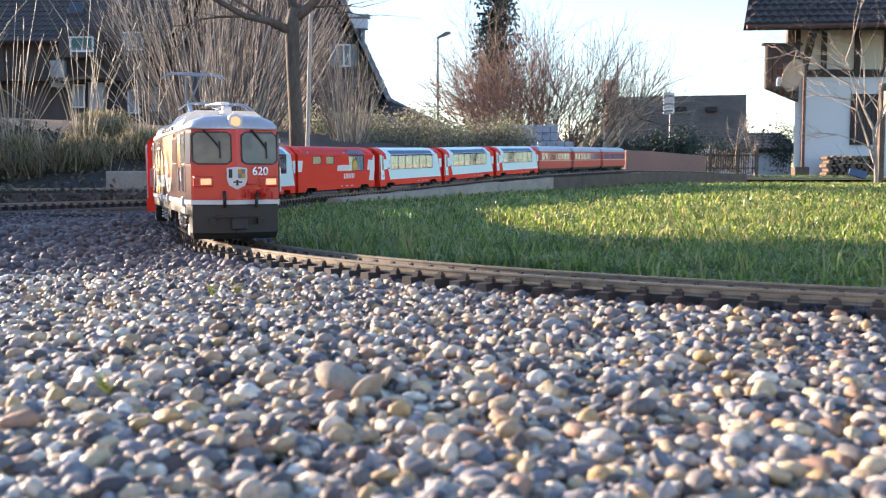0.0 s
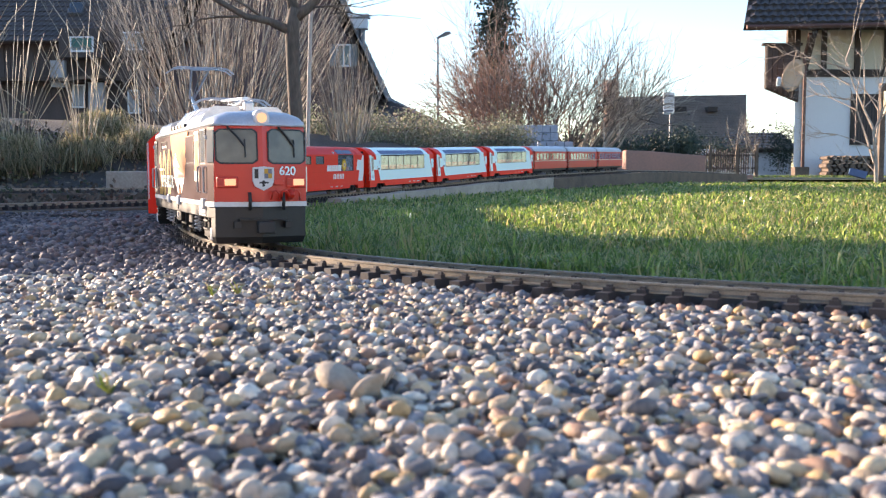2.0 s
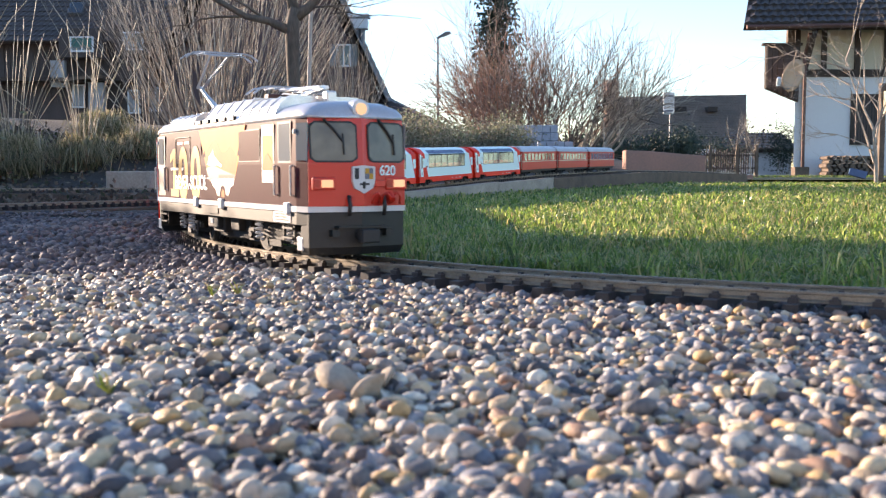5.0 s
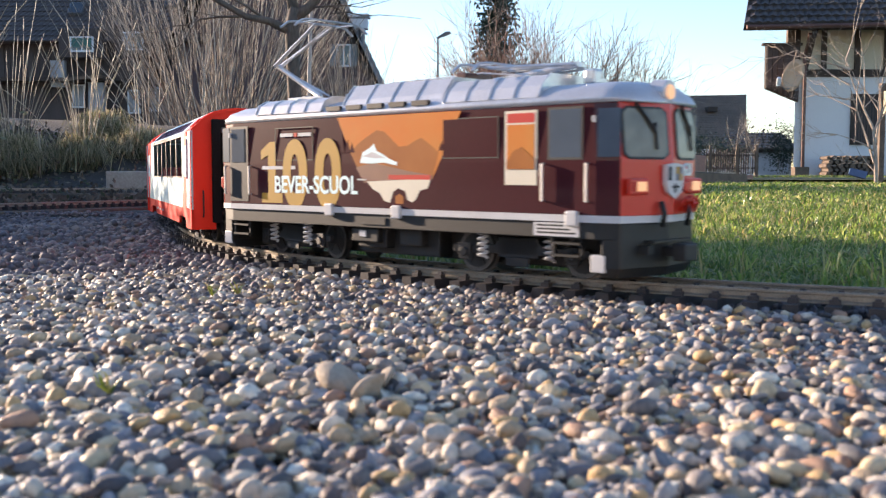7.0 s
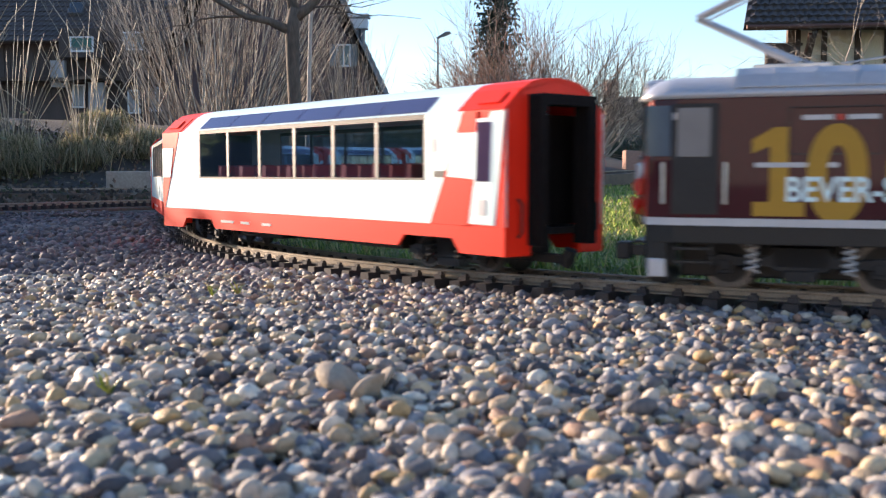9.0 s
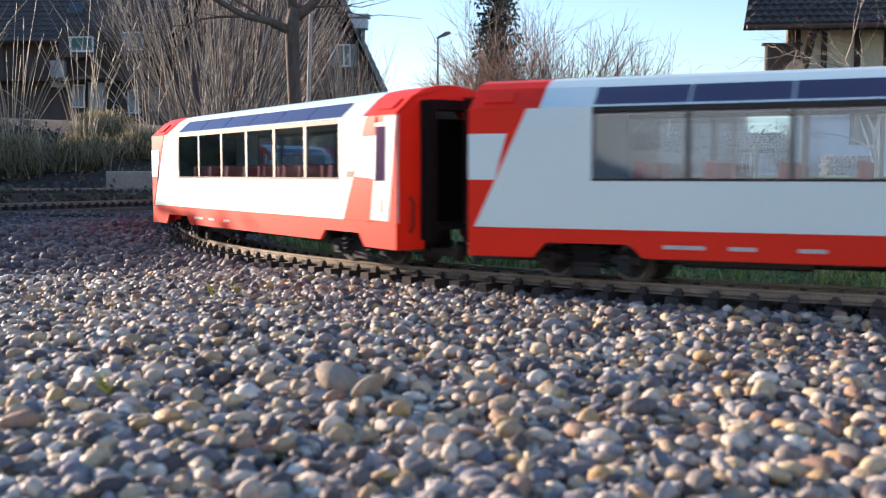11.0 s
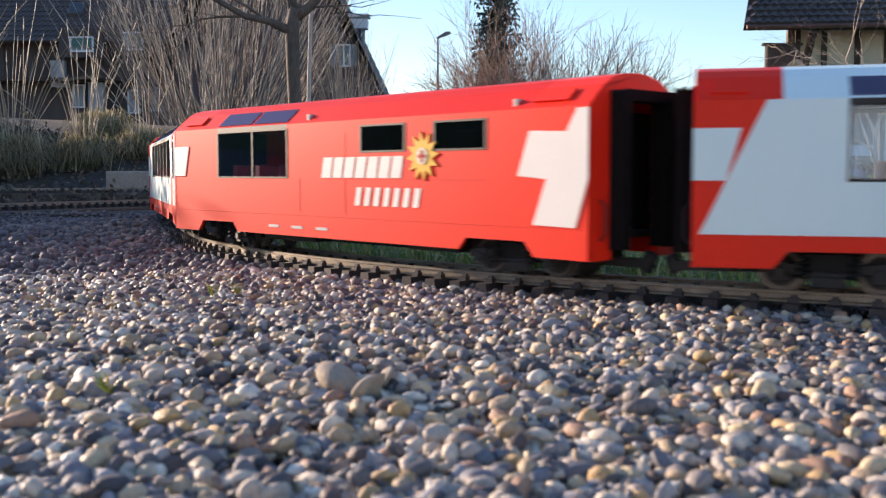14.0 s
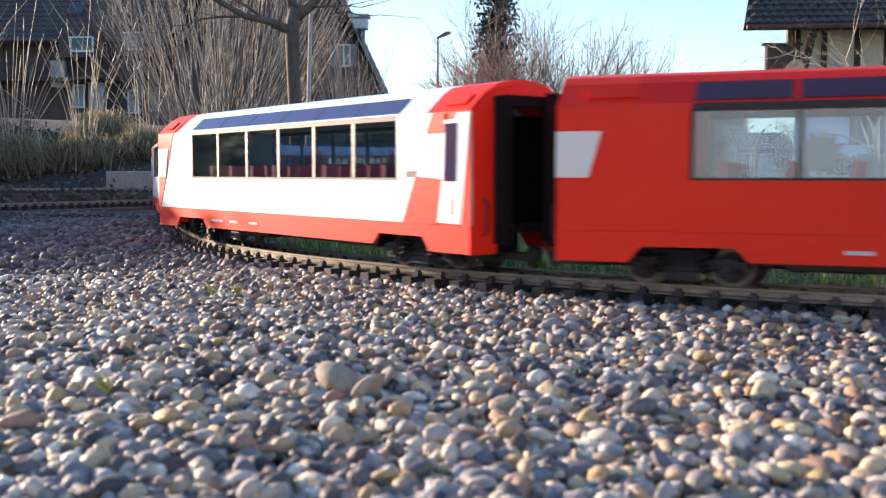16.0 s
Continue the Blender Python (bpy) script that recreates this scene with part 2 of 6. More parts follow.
# ---- the track's centre line ----
RAIL = 0.02                                   # height of the rail's top on the near loop
LOOP = (0.868, 1.931, 1.284)                  # centre and radius of the near curve
FAR_LINE = [(3.6, 11.3), (2.42, 9.7), (1.75, 8.6), (1.44, 7.95), (1.02, 7.05), (.58, 6.1), (.14, 5.1), (-.265, 4.05), (-.47, 3.45), (-.56, 2.95), (-.577, 2.5), (-.498, 1.98)]


def centre_line():
    arc = [(LOOP[0] + LOOP[2] * math.cos(a), LOOP[1] + LOOP[2] * math.sin(a)) for a in np.linspace(radians(203), radians(372), 240)]
    pts, n, out = np.array(FAR_LINE + arc), len(FAR_LINE), []
    for i in range(n):
        p0, p1, p2, p3 = pts[max(i - 1, 0)], pts[i], pts[i + 1], pts[i + 2]
        if i == n - 1:
            p3 = p2 + (pts[i + 2] - pts[i + 1]) * 15
        for t in np.linspace(0, 1, 40, endpoint=False):
            out.append(.5 * (2 * p1 + (p2 - p0) * t + (2 * p0 - 5 * p1 + 4 * p2 - p3) * t * t + (3 * p1 - p0 - 3 * p2 + p3) * t ** 3))
    return np.array(out + list(pts[n:]))


LINE = centre_line()
ALONG = np.concatenate([[0], np.cumsum(np.linalg.norm(np.diff(LINE, axis=0), axis=1))])
ALONG -= ALONG[int(np.argmin(LINE[:, 1]))]


def rise(y):
    return float(np.interp(y, [2.6, 3.3, 4.0, 4.65, 5.35, 6.05, 7.95, 9, 11], [0, .008, .02, .036, .06, .08, .115, .115, .095]))


def on_line(s, off=0.0):
    """The place on the track s metres along; off: metres to the left of the way the train goes."""
    x, y = float(np.interp(s, ALONG, LINE[:, 0])), float(np.interp(s, ALONG, LINE[:, 1]))
    x2, y2 = float(np.interp(s + .02, ALONG, LINE[:, 0])), float(np.interp(s + .02, ALONG, LINE[:, 1]))
    d = math.hypot(x2 - x, y2 - y) or 1
    return Vector((x - off * (y2 - y) / d, y + off * (x2 - x) / d, RAIL + rise(y)))


def track_angle(s):
    a, b = on_line(s - .03), on_line(s + .03)
    return math.atan2(b.y - a.y, b.x - a.x)


# ---- ground ----
LINE_NEAR = LINE[np.linspace(0, len(LINE) - 1, 240).astype(int)]
XY_STEP = LINE_NEAR


def track_gap(x, y):
    """Distance to the track's centre line and whether the place lies inside the loop (on the lawn's side)."""
    d = np.hypot(XY_STEP[:, 0] - x, XY_STEP[:, 1] - y)
    i = int(np.argmin(d))
    a, b = XY_STEP[max(i - 1, 0)], XY_STEP[min(i + 1, len(XY_STEP) - 1)]
    side = (b[0] - a[0]) * (y - a[1]) - (b[1] - a[1]) * (x - a[0])
    return float(d[i]), side > 0


def ground_z(x, y):
    d, inside = track_gap(x, y)
    r = rise(y)
    z = 0.0
    if inside or (x > .6 and y > 1.4 and x > .52 * (y - 6.1) + .75):
        z = -0.004 + 0.02 * min(1.0, max(0.0, (y - 1.5) / 6.0))
    else:
        if y < 2.6:
            z = -.009 + 0.0125 * math.exp(-(d / .14) ** 2)
            if x < -.3:
                z += 0.024 * math.exp(-((x + .62) / .2) ** 2 - ((y - 1.8) / .5) ** 2)
        if y > 2.2 and d > .2:
            k = min(1.0, (y - 2.2) / 2.0)
            z += k * min(.40, max(0.0, (d - .25) * .15)) + r * min(.6, d)
        if x < -.55 and 2.0 < y < 4.15:
            z = min(z, .005)
        elif x < -.55 and 4.15 <= y < 4.8:
            z = min(z, .005 + (y - 4.15) * .22)
    if x > 2.3 and y > 9:
        z *= max(0.0, 1 - (x - 2.3) / .5)
    z += 0.005 * noise.noise(Vector((x * 2.2, y * 2.2, 0))) * min(1, d * 3)
    if y > 12:
        z = z * max(0, 1 - (y - 12) / 9) + 0.04 * min(1, (y - 12) / 9)
    return z


def axis_steps(spans):
    out = []
    for a, b, n in spans:
        out += list(np.linspace(a, b, n, endpoint=False))
    return out + [spans[-1][1]]


gx = axis_steps([(-900, -60, 8), (-60, -8, 12), (-8, -1.6, 24), (-1.6, 1.6, 90), (1.6, 8, 24), (8, 60, 12), (60, 900, 8)])
gy = axis_steps([(-600, -20, 6), (-20, -.5, 8), (-.5, 2.6, 80), (2.6, 12, 50), (12, 40, 14), (40, 1500, 12)])
ground = part("ground", Geo().sheet([[(x, y, ground_z(x, y) - .004) for x in gx] for y in gy]), M_SOIL, smooth=True)
tagged(ground, "dark soil ground under gravel, lawn and planting beds", "ground", kind="structure")


def icosphere(level):
    """A unit ball of triangles; level 0 is a rounded cube."""
    if level == 0:
        grid = [(x, y, z) for x in (-1, 0, 1) for y in (-1, 0, 1) for z in (-1, 0, 1) if (x, y, z) != (0, 0, 0)]
        bm = bmesh.new()
        for p in grid:
            bm.verts.new(Vector(p).normalized())
        bmesh.ops.convex_hull(bm, input=bm.verts)
        bmesh.ops.triangulate(bm, faces=bm.faces)
        bm.verts.index_update()
        v = np.array([p.co[:] for p in bm.verts])
        f = np.array([[q.index for q in t.verts] for t in bm.faces])
        bm.free()
        return v, f
    bm = bmesh.new()
    bmesh.ops.create_icosphere(bm, subdivisions=level, radius=1.0)
    v = np.array([p.co[:] for p in bm.verts])
    f = np.array([[q.index for q in t.verts] for t in bm.faces])
    bm.free()
    return v, f


def heap(name, places, sizes, level, material, rng, flat=(.42, .88)):
    """Many rounded stones as one mesh."""
    v0, f0 = icosphere(level)
    n, k = len(places), len(v0)
    sc = np.stack([np.ones(n) * rng.uniform(.85, 1.5, n), rng.uniform(.62, 1.05, n), rng.uniform(*flat, n)], 1) * sizes[:, None]
    lump = rng.normal(0, 1, (n, 3, 3)) * .9
    dirs = np.tanh(np.einsum("kj,nij->nki", v0, lump))
    v = v0[None] * (1 + .32 * dirs.sum(2) / 1.7)[:, :, None]
    for _ in range(3):                          # worn flat facets
        cut = rng.normal(0, 1, (n, 1, 3))
        cut /= np.linalg.norm(cut, axis=2, keepdims=True)
        v = v - cut * np.maximum((v * cut).sum(2, keepdims=True) - rng.uniform(.45, .95, (n, 1, 1)), 0)
    v = v * sc[:, None]
    a, b = rng.uniform(0, 2 * np.pi, n), rng.normal(0, .6, n)
    cb, sb, ca, sa = np.cos(b)[:, None], np.sin(b)[:, None], np.cos(a)[:, None], np.sin(a)[:, None]
    x, y, z = v[..., 0], v[..., 1], v[..., 2]
    y, z = y * cb - z * sb, y * sb + z * cb
    x, y = x * ca - y * sa, x * sa + y * ca
    pos = np.stack([x, y, z], 2) + places[:, None]
    faces = (f0[None] + (np.arange(n) * k)[:, None, None]).reshape(-1, 3)
    me = bpy.data.meshes.new(name)
    me.vertices.add(n * k)
    me.vertices.foreach_set("co", pos.reshape(-1).astype(np.float32))
    me.loops.add(len(faces) * 3)
    me.loops.foreach_set("vertex_index", faces.reshape(-1).astype(np.int32))
    me.polygons.add(len(faces))
    me.polygons.foreach_set("loop_start", np.arange(0, len(faces) * 3, 3, dtype=np.int32))
    me.polygons.foreach_set("use_smooth", np.ones(len(faces), dtype=bool))
    me.materials.append(material)
    me.update(calc_edges=True)
    return new(name, me)


def gravel_area(y0, y1, side, n, size, level, seed, name, material):
    rng = np.random.default_rng(seed)
    pts, tries = [], 0
    while len(pts) < n and tries < n * 6:
        tries += 1
        y = rng.uniform(y0, y1)
        x = rng.uniform(-side(y), side(y))
        d, inside = track_gap(x, y)
        if (inside and y > .7) or d < .052:
            continue
        pts.append((x, y))
    s = rng.lognormal(math.log(size), .48, len(pts)).clip(size * .42, size * 2.2)
    z = np.array([ground_z(*p) for p in pts]) + s * rng.uniform(-.4, .95, len(pts))
    return heap(name, np.column_stack([pts, z]), s, level, material, rng)


for y0, y1, n, size, level, seed, material, label in (
        (.23, .36, 3000, .0028, 0, 3, M_GRAVEL, "loose rounded river gravel in grey, beige and brown"), (.355, .55, 7000, .0028, 2, 7, M_GRAVEL, "loose rounded gravel of pale and dark stones"),
        (.545, .76, 9500, .0027, 0, 4, M_GRAVEL, "loose rounded gravel of mixed pale stones"), (.74, 1.14, 24000, .0025, 1, 6, M_GRAVEL, "loose rounded river gravel beside the model track"),
        # Dark ballast colours here paint in the shade that lies on these chippings.
        (1.12, 2.7, 22000, .0032, 1, 5, M_BALLAST, "fine purplish-grey chippings behind the curve, shade put into their colour")):
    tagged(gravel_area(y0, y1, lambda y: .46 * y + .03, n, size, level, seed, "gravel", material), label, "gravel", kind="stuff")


# Yard sheet out of view, added so the ground behind the viewer bounces more light.
M_YARD = mat("yard_gravel", (.30, .265, .24), 0.9, 0, (.13, .115, .11), 110, 420, 0.5, 0.9, depth=0.006)
yard = Geo().sheet([[(x, y, -.0065 + .004 * noise.noise(Vector((x * 3, y * 3, 2)))) for x in np.linspace(-7, 7, 60)] for y in np.linspace(-8, .2, 40)])
tagged(part("unseen_yard", yard, M_YARD, smooth=True), "unseen pale grey gravel yard added to bounce light at the model track", "gravel", kind="structure")


def outskirts():
    rng = np.random.default_rng(17)
    pts = []
    while len(pts) < 9500:
        x, y = rng.uniform(-2.2, 2.4), rng.uniform(-1.2, 2.3)
        d, inside = track_gap(x, y)
        if (inside and y > .7) or d < .06 or (y > .22 and abs(x) < .46 * y + .03) or math.hypot(x, y) < .16:
            continue
        pts.append((x, y, ground_z(x, y) + .001))
    return heap("gravel", np.array(pts), rng.lognormal(math.log(.0085), .25, len(pts)), 1, M_GRAVEL, rng)


tagged(outskirts(), "wide bed of loose gravel round the model track", "gravel", kind="stuff")


def ballast_area():
    rng = np.random.default_rng(8)
    pts = []
    for _ in range(13000):
        s, off = rng.uniform(-2.2, .4), rng.uniform(-.26, .11)
        if off < -.10 and rng.uniform() < (-.10 - off) / .17:
            continue
        p = on_line(s, off)
        pts.append((p.x, p.y, ground_z(p.x, p.y) + rng.uniform(-.003, .0025) + .0015 * (abs(off) > .05)))
    return heap("ballast", np.array(pts), rng.lognormal(math.log(.0034), .3, len(pts)), 1, M_BALLAST, rng, (.6, 1.0))


tagged(ballast_area(), "fine reddish-grey ballast under the sleepers", "ballast", kind="stuff")
M_ROCK = mat("pale_rock", (.42, .35, .27), .9, 0, (.28, .23, .18), 90, 700, .5, .8, depth=.002)
rng_b = np.random.default_rng(21)
for (x, y, s) in ((-.056, .535, .0150), (-.038, .512, .0105), (-.070, .520, .0085), (-.030, .540, .0090)):
    rock = heap("flat_stone", np.array([(x, y, -.001)]), np.array([s]), 3, M_ROCK, rng_b, (.38, .55))
    tagged(rock, "larger beige stone lying half sunk in the gravel", "stone", "larger stones in the gravel")


# ---- model track ----
def sleeper_mesh():
    g = Geo()
    g.prism([(-.0065, -.009), (.0065, -.009), (.0055, 0), (-.0055, 0)], -.045, .045)
    for y in (-.0235, .0235):
        for k in (-1, 1):
            g.box(-.004, .004, y + k * .0075 - .003, y + k * .0075 + .003, 0, .0035)
            g.box(-.0022, .0022, y + k * .0062 - .0018, y + k * .0062 + .0018, .0035, .0055)
    return g.mesh("sleeper", M_SLEEPER)


def rail_mesh(get, s0, s1, off, step=.02):
    prof = [(-.0042, -.0085), (.0042, -.0085), (.0042, -.0075), (.0009, -.0062), (.0009, -.0028), (.0016, -.002), (.0016, -.0004), (.0011, 0),
            (-.0011, 0), (-.0016, -.0004), (-.0016, -.002), (-.0009, -.0028), (-.0009, -.0062), (-.0042, -.0075)]
    n = max(2, int((s1 - s0) / step))
    rings = []
    for s in np.linspace(s0, s1, n):
        rings.append([get(s, off - a) + Vector((0, 0, b)) for a, b in prof])
    return Geo().loft(rings)


def lay_track(get, angle, s0, s1, label, pitch=.0287, joints=(), top=300):
    tr = thing("model_track", label, "railway track")
    cuts = [s0, *joints, s1]
    for off in (-.0241, .0241):
        for a, b in zip(cuts, cuts[1:]):
            recalc(part("rail", rail_mesh(get, a + .0006, b - .0006, off), M_RAIL, tr))
    me = sleeper_mesh()
    for i in range(min(top, int((s1 - s0) / pitch))):
        s = s1 - (i + .5) * pitch
        p = get(s, 0)
        ob = new("sleeper", me)
        ob.parent = tr
        ob.matrix_basis = Matrix.Translation((p.x, p.y, p.z - .0085)) @ Matrix.Rotation(angle(s), 4, "Z")
    return tr


lay_track(on_line, track_angle, -2.3, 1.75, "brass-railed garden model track on brown plastic sleepers", joints=(-1.32, -.4, .55))
lay_track(on_line, track_angle, -11.4, -2.3, "brass-railed model track running on the raised edging wall", pitch=.0287, joints=(-7.6, -5.2, -3.6))


def straight(a, b, z):
    a, b = Vector((*a, z)), Vector((*b, z))
    d = (b - a).normalized()
    left = Vector((-d.y, d.x, 0))
    return (lambda s, off: a + d * s + left * off), (lambda s: math.atan2(d.y, d.x)), (b - a).length


for a, b, z in (((-1.75, 1.75), (-.80, 3.25), .030), ((-2.4, 3.55), (-.55, 4.0), .055)):
    get, ang, ln = straight(a, b, z)
    lay_track(get, ang, 0, ln, "unlit second model track at the foot of the planted bank")
    bed = Geo().loft([[get(s, o) + Vector((0, 0, h)) for o, h in ((-.075, -.09), (.075, -.09), (.075, -.019), (-.075, -.019))] for s in np.linspace(0, ln, 12)])
    tagged(recalc(part("track_bed", bed, M_EDGE, bevel=.003)), "weathered brown board bed carrying the second track", "track bed", kind="structure")


# raised bed of the far line: concrete edging in lengths, older boards nearer
def edging(s0, s1, material, name, label, out=.115, drop=.12, top=-.017, thick=.05):
    rings = []
    for s in np.linspace(s0, s1, max(3, int((s1 - s0) / .06))):
        p, q = on_line(s, out), on_line(s, out - thick)
        j = .004 * noise.noise(Vector((s * 7, 3, 0)))
        rings.append([p + Vector((0, 0, top - drop)), p + Vector((0, 0, top - .006 + j)), p + Vector((0, 0, top + j)) * 1, q + Vector((0, 0, top + j)), q + Vector((0, 0, top - drop))])
    return tagged(recalc(part(name, Geo().loft(rings), material, bevel=.003)), label, "edging wall", kind="structure")


edging(-3.55, -2.05, M_EDGE, "edging_board", "weathered brown board edging below the far track")
for i, (a, b) in enumerate(((-4.55, -3.56), (-5.35, -4.555), (-6.25, -5.355))):
    edging(a, b, M_CONCRETE, "edging_concrete", "pale weathered concrete edging wall below the far track", out=.14, top=-.012 + .008 * (i < 2))
edging(-11.4, -6.255, M_EDGE, "edging_mossy", "dark mossy concrete edging wall beside the lawn", out=.14)
bedding = Geo().loft([[on_line(s, o) + Vector((0, 0, h)) for o, h in ((.09, -.1), (.09, -.018), (-.2, -.018), (-.2, -.1))] for s in np.linspace(-11.4, -2.0, 130)])
tagged(recalc(part("track_bed", bedding, M_SOIL)), "dark gravelly bed under the far model track", "track bed", kind="structure")


# ---- lawn ----
def lawn_blades():
    rng = np.random.default_rng(12)
    v, f = [], []
    zones = ((.85, 1.6, 24000, .024, .0011), (1.6, 3.0, 24000, .026, .0016), (3.0, 6.5, 20000, .024, .0030), (6.5, 16, 16000, .028, .007), (16, 27, 8000, .035, .018))
    for y0, y1, n, h, w in zones:
        k = 0
        while k < n:
            y = rng.uniform(y0, y1)
            x = rng.uniform(-.45, .47 * y + .1)
            d, inside = track_gap(x, y)
            if y < 11 and (not inside or d < ((.105 if x < .4 else .135) + .05 * rng.uniform() if y < 2.2 else .15)):
                continue
            if y > 9 and x < .18 * y + 0.2:
                continue
            tuft = .6 + .7 * noise.noise(Vector((x * 5, y * 5, 0))) + .55 * noise.noise(Vector((x * 17, y * 17, 4)))
            if rng.uniform() > .35 + tuft * .75:
                continue
            z = ground_z(x, y) - .003
            hh = h * rng.uniform(.45, 1.4) * max(.35, .55 + .75 * tuft) * (1.25 if d < .16 else 1)
            a, lean = rng.uniform(0, 2 * np.pi), rng.uniform(.3, 2.0)
            dx, dy = math.cos(a), math.sin(a)
            ww = w * rng.uniform(.7, 1.3)
            px, py = -dy * ww, dx * ww
            b = len(v)
            mx, my, tx, ty = x + dx * hh * lean * .3, y + dy * hh * lean * .3, x + dx * hh * lean, y + dy * hh * lean
            v += [(x - px, y - py, z), (x + px, y + py, z), (mx + px * .8, my + py * .8, z + hh * .6), (mx - px * .8, my - py * .8, z + hh * .6), (tx, ty, z + hh * max(.2, 1.05 - .42 * lean))]
            f += [(b, b + 1, b + 2, b + 3), (b + 3, b + 2, b + 4)]
            k += 1
    return Geo().add(v, f)


def edge_tufts():
    """Long arching blades in loose tufts along the lawn's ragged edge."""
    rng = np.random.default_rng(13)
    v, f = [], []
    for _ in range(130):
        c = on_line(rng.uniform(-1.7, .9), .14 + abs(rng.normal(0, .10)))
        z = ground_z(c.x, c.y)
        for _ in range(rng.integers(6, 16)):
            a, ln, q = rng.uniform(0, 2 * np.pi), rng.uniform(.022, .058), rng.uniform(.35, 1.0)
            dx, dy, w = math.cos(a), math.sin(a), rng.uniform(.0007, .0015)
            bx, by, k = c.x + rng.normal(0, .008), c.y + rng.normal(0, .008), len(v)
            for t, h in ((0, 0), (.3, .55), (.65, .85), (1.0, .85 - .5 * q)):
                p, ww = (bx + dx * ln * q * t, by + dy * ln * q * t, z + ln * h * (1.15 - .5 * q)), w * (1 - .8 * t)
                v += [(p[0] - dy * ww, p[1] + dx * ww, p[2]), (p[0] + dy * ww, p[1] - dx * ww, p[2])]
            f += [(k + 2 * j, k + 2 * j + 1, k + 2 * j + 3, k + 2 * j + 2) for j in range(3)]
    return Geo().add(v, f)


tagged(part("grass_tufts", edge_tufts(), M_GRASS), "longer arching grass tufts along the lawn's edge", "grass", kind="stuff")
tagged(part("lawn_grass", lawn_blades(), M_GRASS), "short green lawn with paler tufts and a ragged edge", "lawn", kind="stuff")
ring = [(on_line(s, .13).x, on_line(s, .13).y) for s in np.linspace(1.0, -9.9, 160)]
tagged(part("lawn", Geo().sheet([[(x0 + (x1 - x0) * k / 24, y0 + (y1 - y0) * k / 24, ground_z(x0 + (x1 - x0) * k / 24, y0 + (y1 - y0) * k / 24) + .0015) for k in range(25)]
                                 for (x0, y0), (x1, y1) in zip(ring, [(max(q[0] + .05, min(.62 * q[1] + 1.2, 9.0)), q[1]) for q in ring])]), M_LAWN),
       "green turf between the track and the house", "lawn", kind="structure")
part_far = [[(x, y, .046) for x in np.linspace(.14 * y, .9 * y + 4, 12)] for y in np.linspace(10.6, 30, 14)]
tagged(part("lawn", Geo().sheet(part_far), M_LAWN), "sunlit green turf before the house", "lawn", kind="structure")


# ---- the train ----
def mirror(poly):
    return [(-a, b) for a, b in poly][::-1]


def wheelset(parent, x, r):
    ob = new("wheelset")
    ob.parent, ob.location = parent, (x, 0, r)
    for k in (-1, 1):
        g = Geo().tube([(0, k * .0205, 0), (0, k * .0222, 0)], r + .0022, 24)
        g.tube([(0, k * .0222, 0), (0, k * .0262, 0)], [r, r * .985], 24)
        recalc(part("tyre", g, M_STEEL, ob, "bright steel wheel tyre"))
        g = Geo().tube([(0, k * .0255, 0), (0, k * .0268, 0)], r * .80, 20)
        for j in range(5):
            g.box(-.0012, .0012, min(k * .0268, k * .0276), max(k * .0268, k * .0276), .2 * r, .7 * r, Matrix.Rotation(j * 2 * math.pi / 5, 4, "Y"))
        recalc(part("wheel_disc", g, M_BLACK, ob))
    part("axle", Geo().tube([(0, -.0263, 0), (0, .0263, 0)], .0028, 8), M_BLACK, ob)
    return ob


def bogie(parent, x, r, base, wide, heavy=False):
    """A bogie frame with springs and axle boxes, and its two wheelsets."""
    g = Geo()
    for k in (-1, 1):
        y0, y1 = (k * wide, k * (wide - .005)) if k < 0 else (k * (wide - .005), k * wide)
        z = r + .002
        g.prism([(-base - .014, z - .003), (base + .014, z - .003), (base + .014, z + .004), (base * .45, z + .005), (base * .3, z + .012), (-base * .3, z + .012), (-base * .45, z + .005), (-base - .014, z + .004)], y0, y1)
        for j in (-1, 1):
            g.box(j * base - .006, j * base + .006, min(k * wide, k * (wide + .003)), max(k * wide, k * (wide + .003)), r - .007, r + .008)
            g.tube([(j * base, k * (wide + .003), r), (j * base, k * (wide + .005), r)], .0042, 10)
        g.box(-.012, .012, min(k * wide, k * (wide + .002)), max(k * wide, k * (wide + .002)), r - .011, r - .003)
    g.box(-.02, .02, -wide, wide, r - .004, r + .014)
    b = part("bogie", g, M_BLACK, parent, "black bogie frame with axle boxes", .0006, segments=1)
    b.location = (x, 0, 0)
    for k in (-1, 1):
        for j in ((-.5, .5) if not heavy else (-.62, .62)):
            pts = [(j * base + .0042 * math.cos(a), k * (wide + .004) + .0042 * math.sin(a), r - .005 + a * .00075) for a in np.linspace(0, 10 * math.pi, 50)]
            part("spring", Geo().tube(pts, .0011, 4), M_STRIPE if heavy else M_GREY, b, "coil spring")
    for j in (-1, 1):
        wheelset(b, j * base, r)
    return b


def side_shape(name, poly, y, material, parent, label="", thick=.0012, both=True, flip=False):
    """A flat piece on the vehicle's two sides, in x and z; y is its outer face."""
    out = []
    for k in ((-1, 1) if both else (-1,)):
        pl = poly if not (flip and k > 0) else mirror(poly)
        out.append(recalc(part(name, Geo().prism(pl, k * y, k * (y - thick)), material, parent, label)))
    return out


SIDE, EAVE, SHOULDER, TOPZ = .059, .141, (.040, .1585), .169


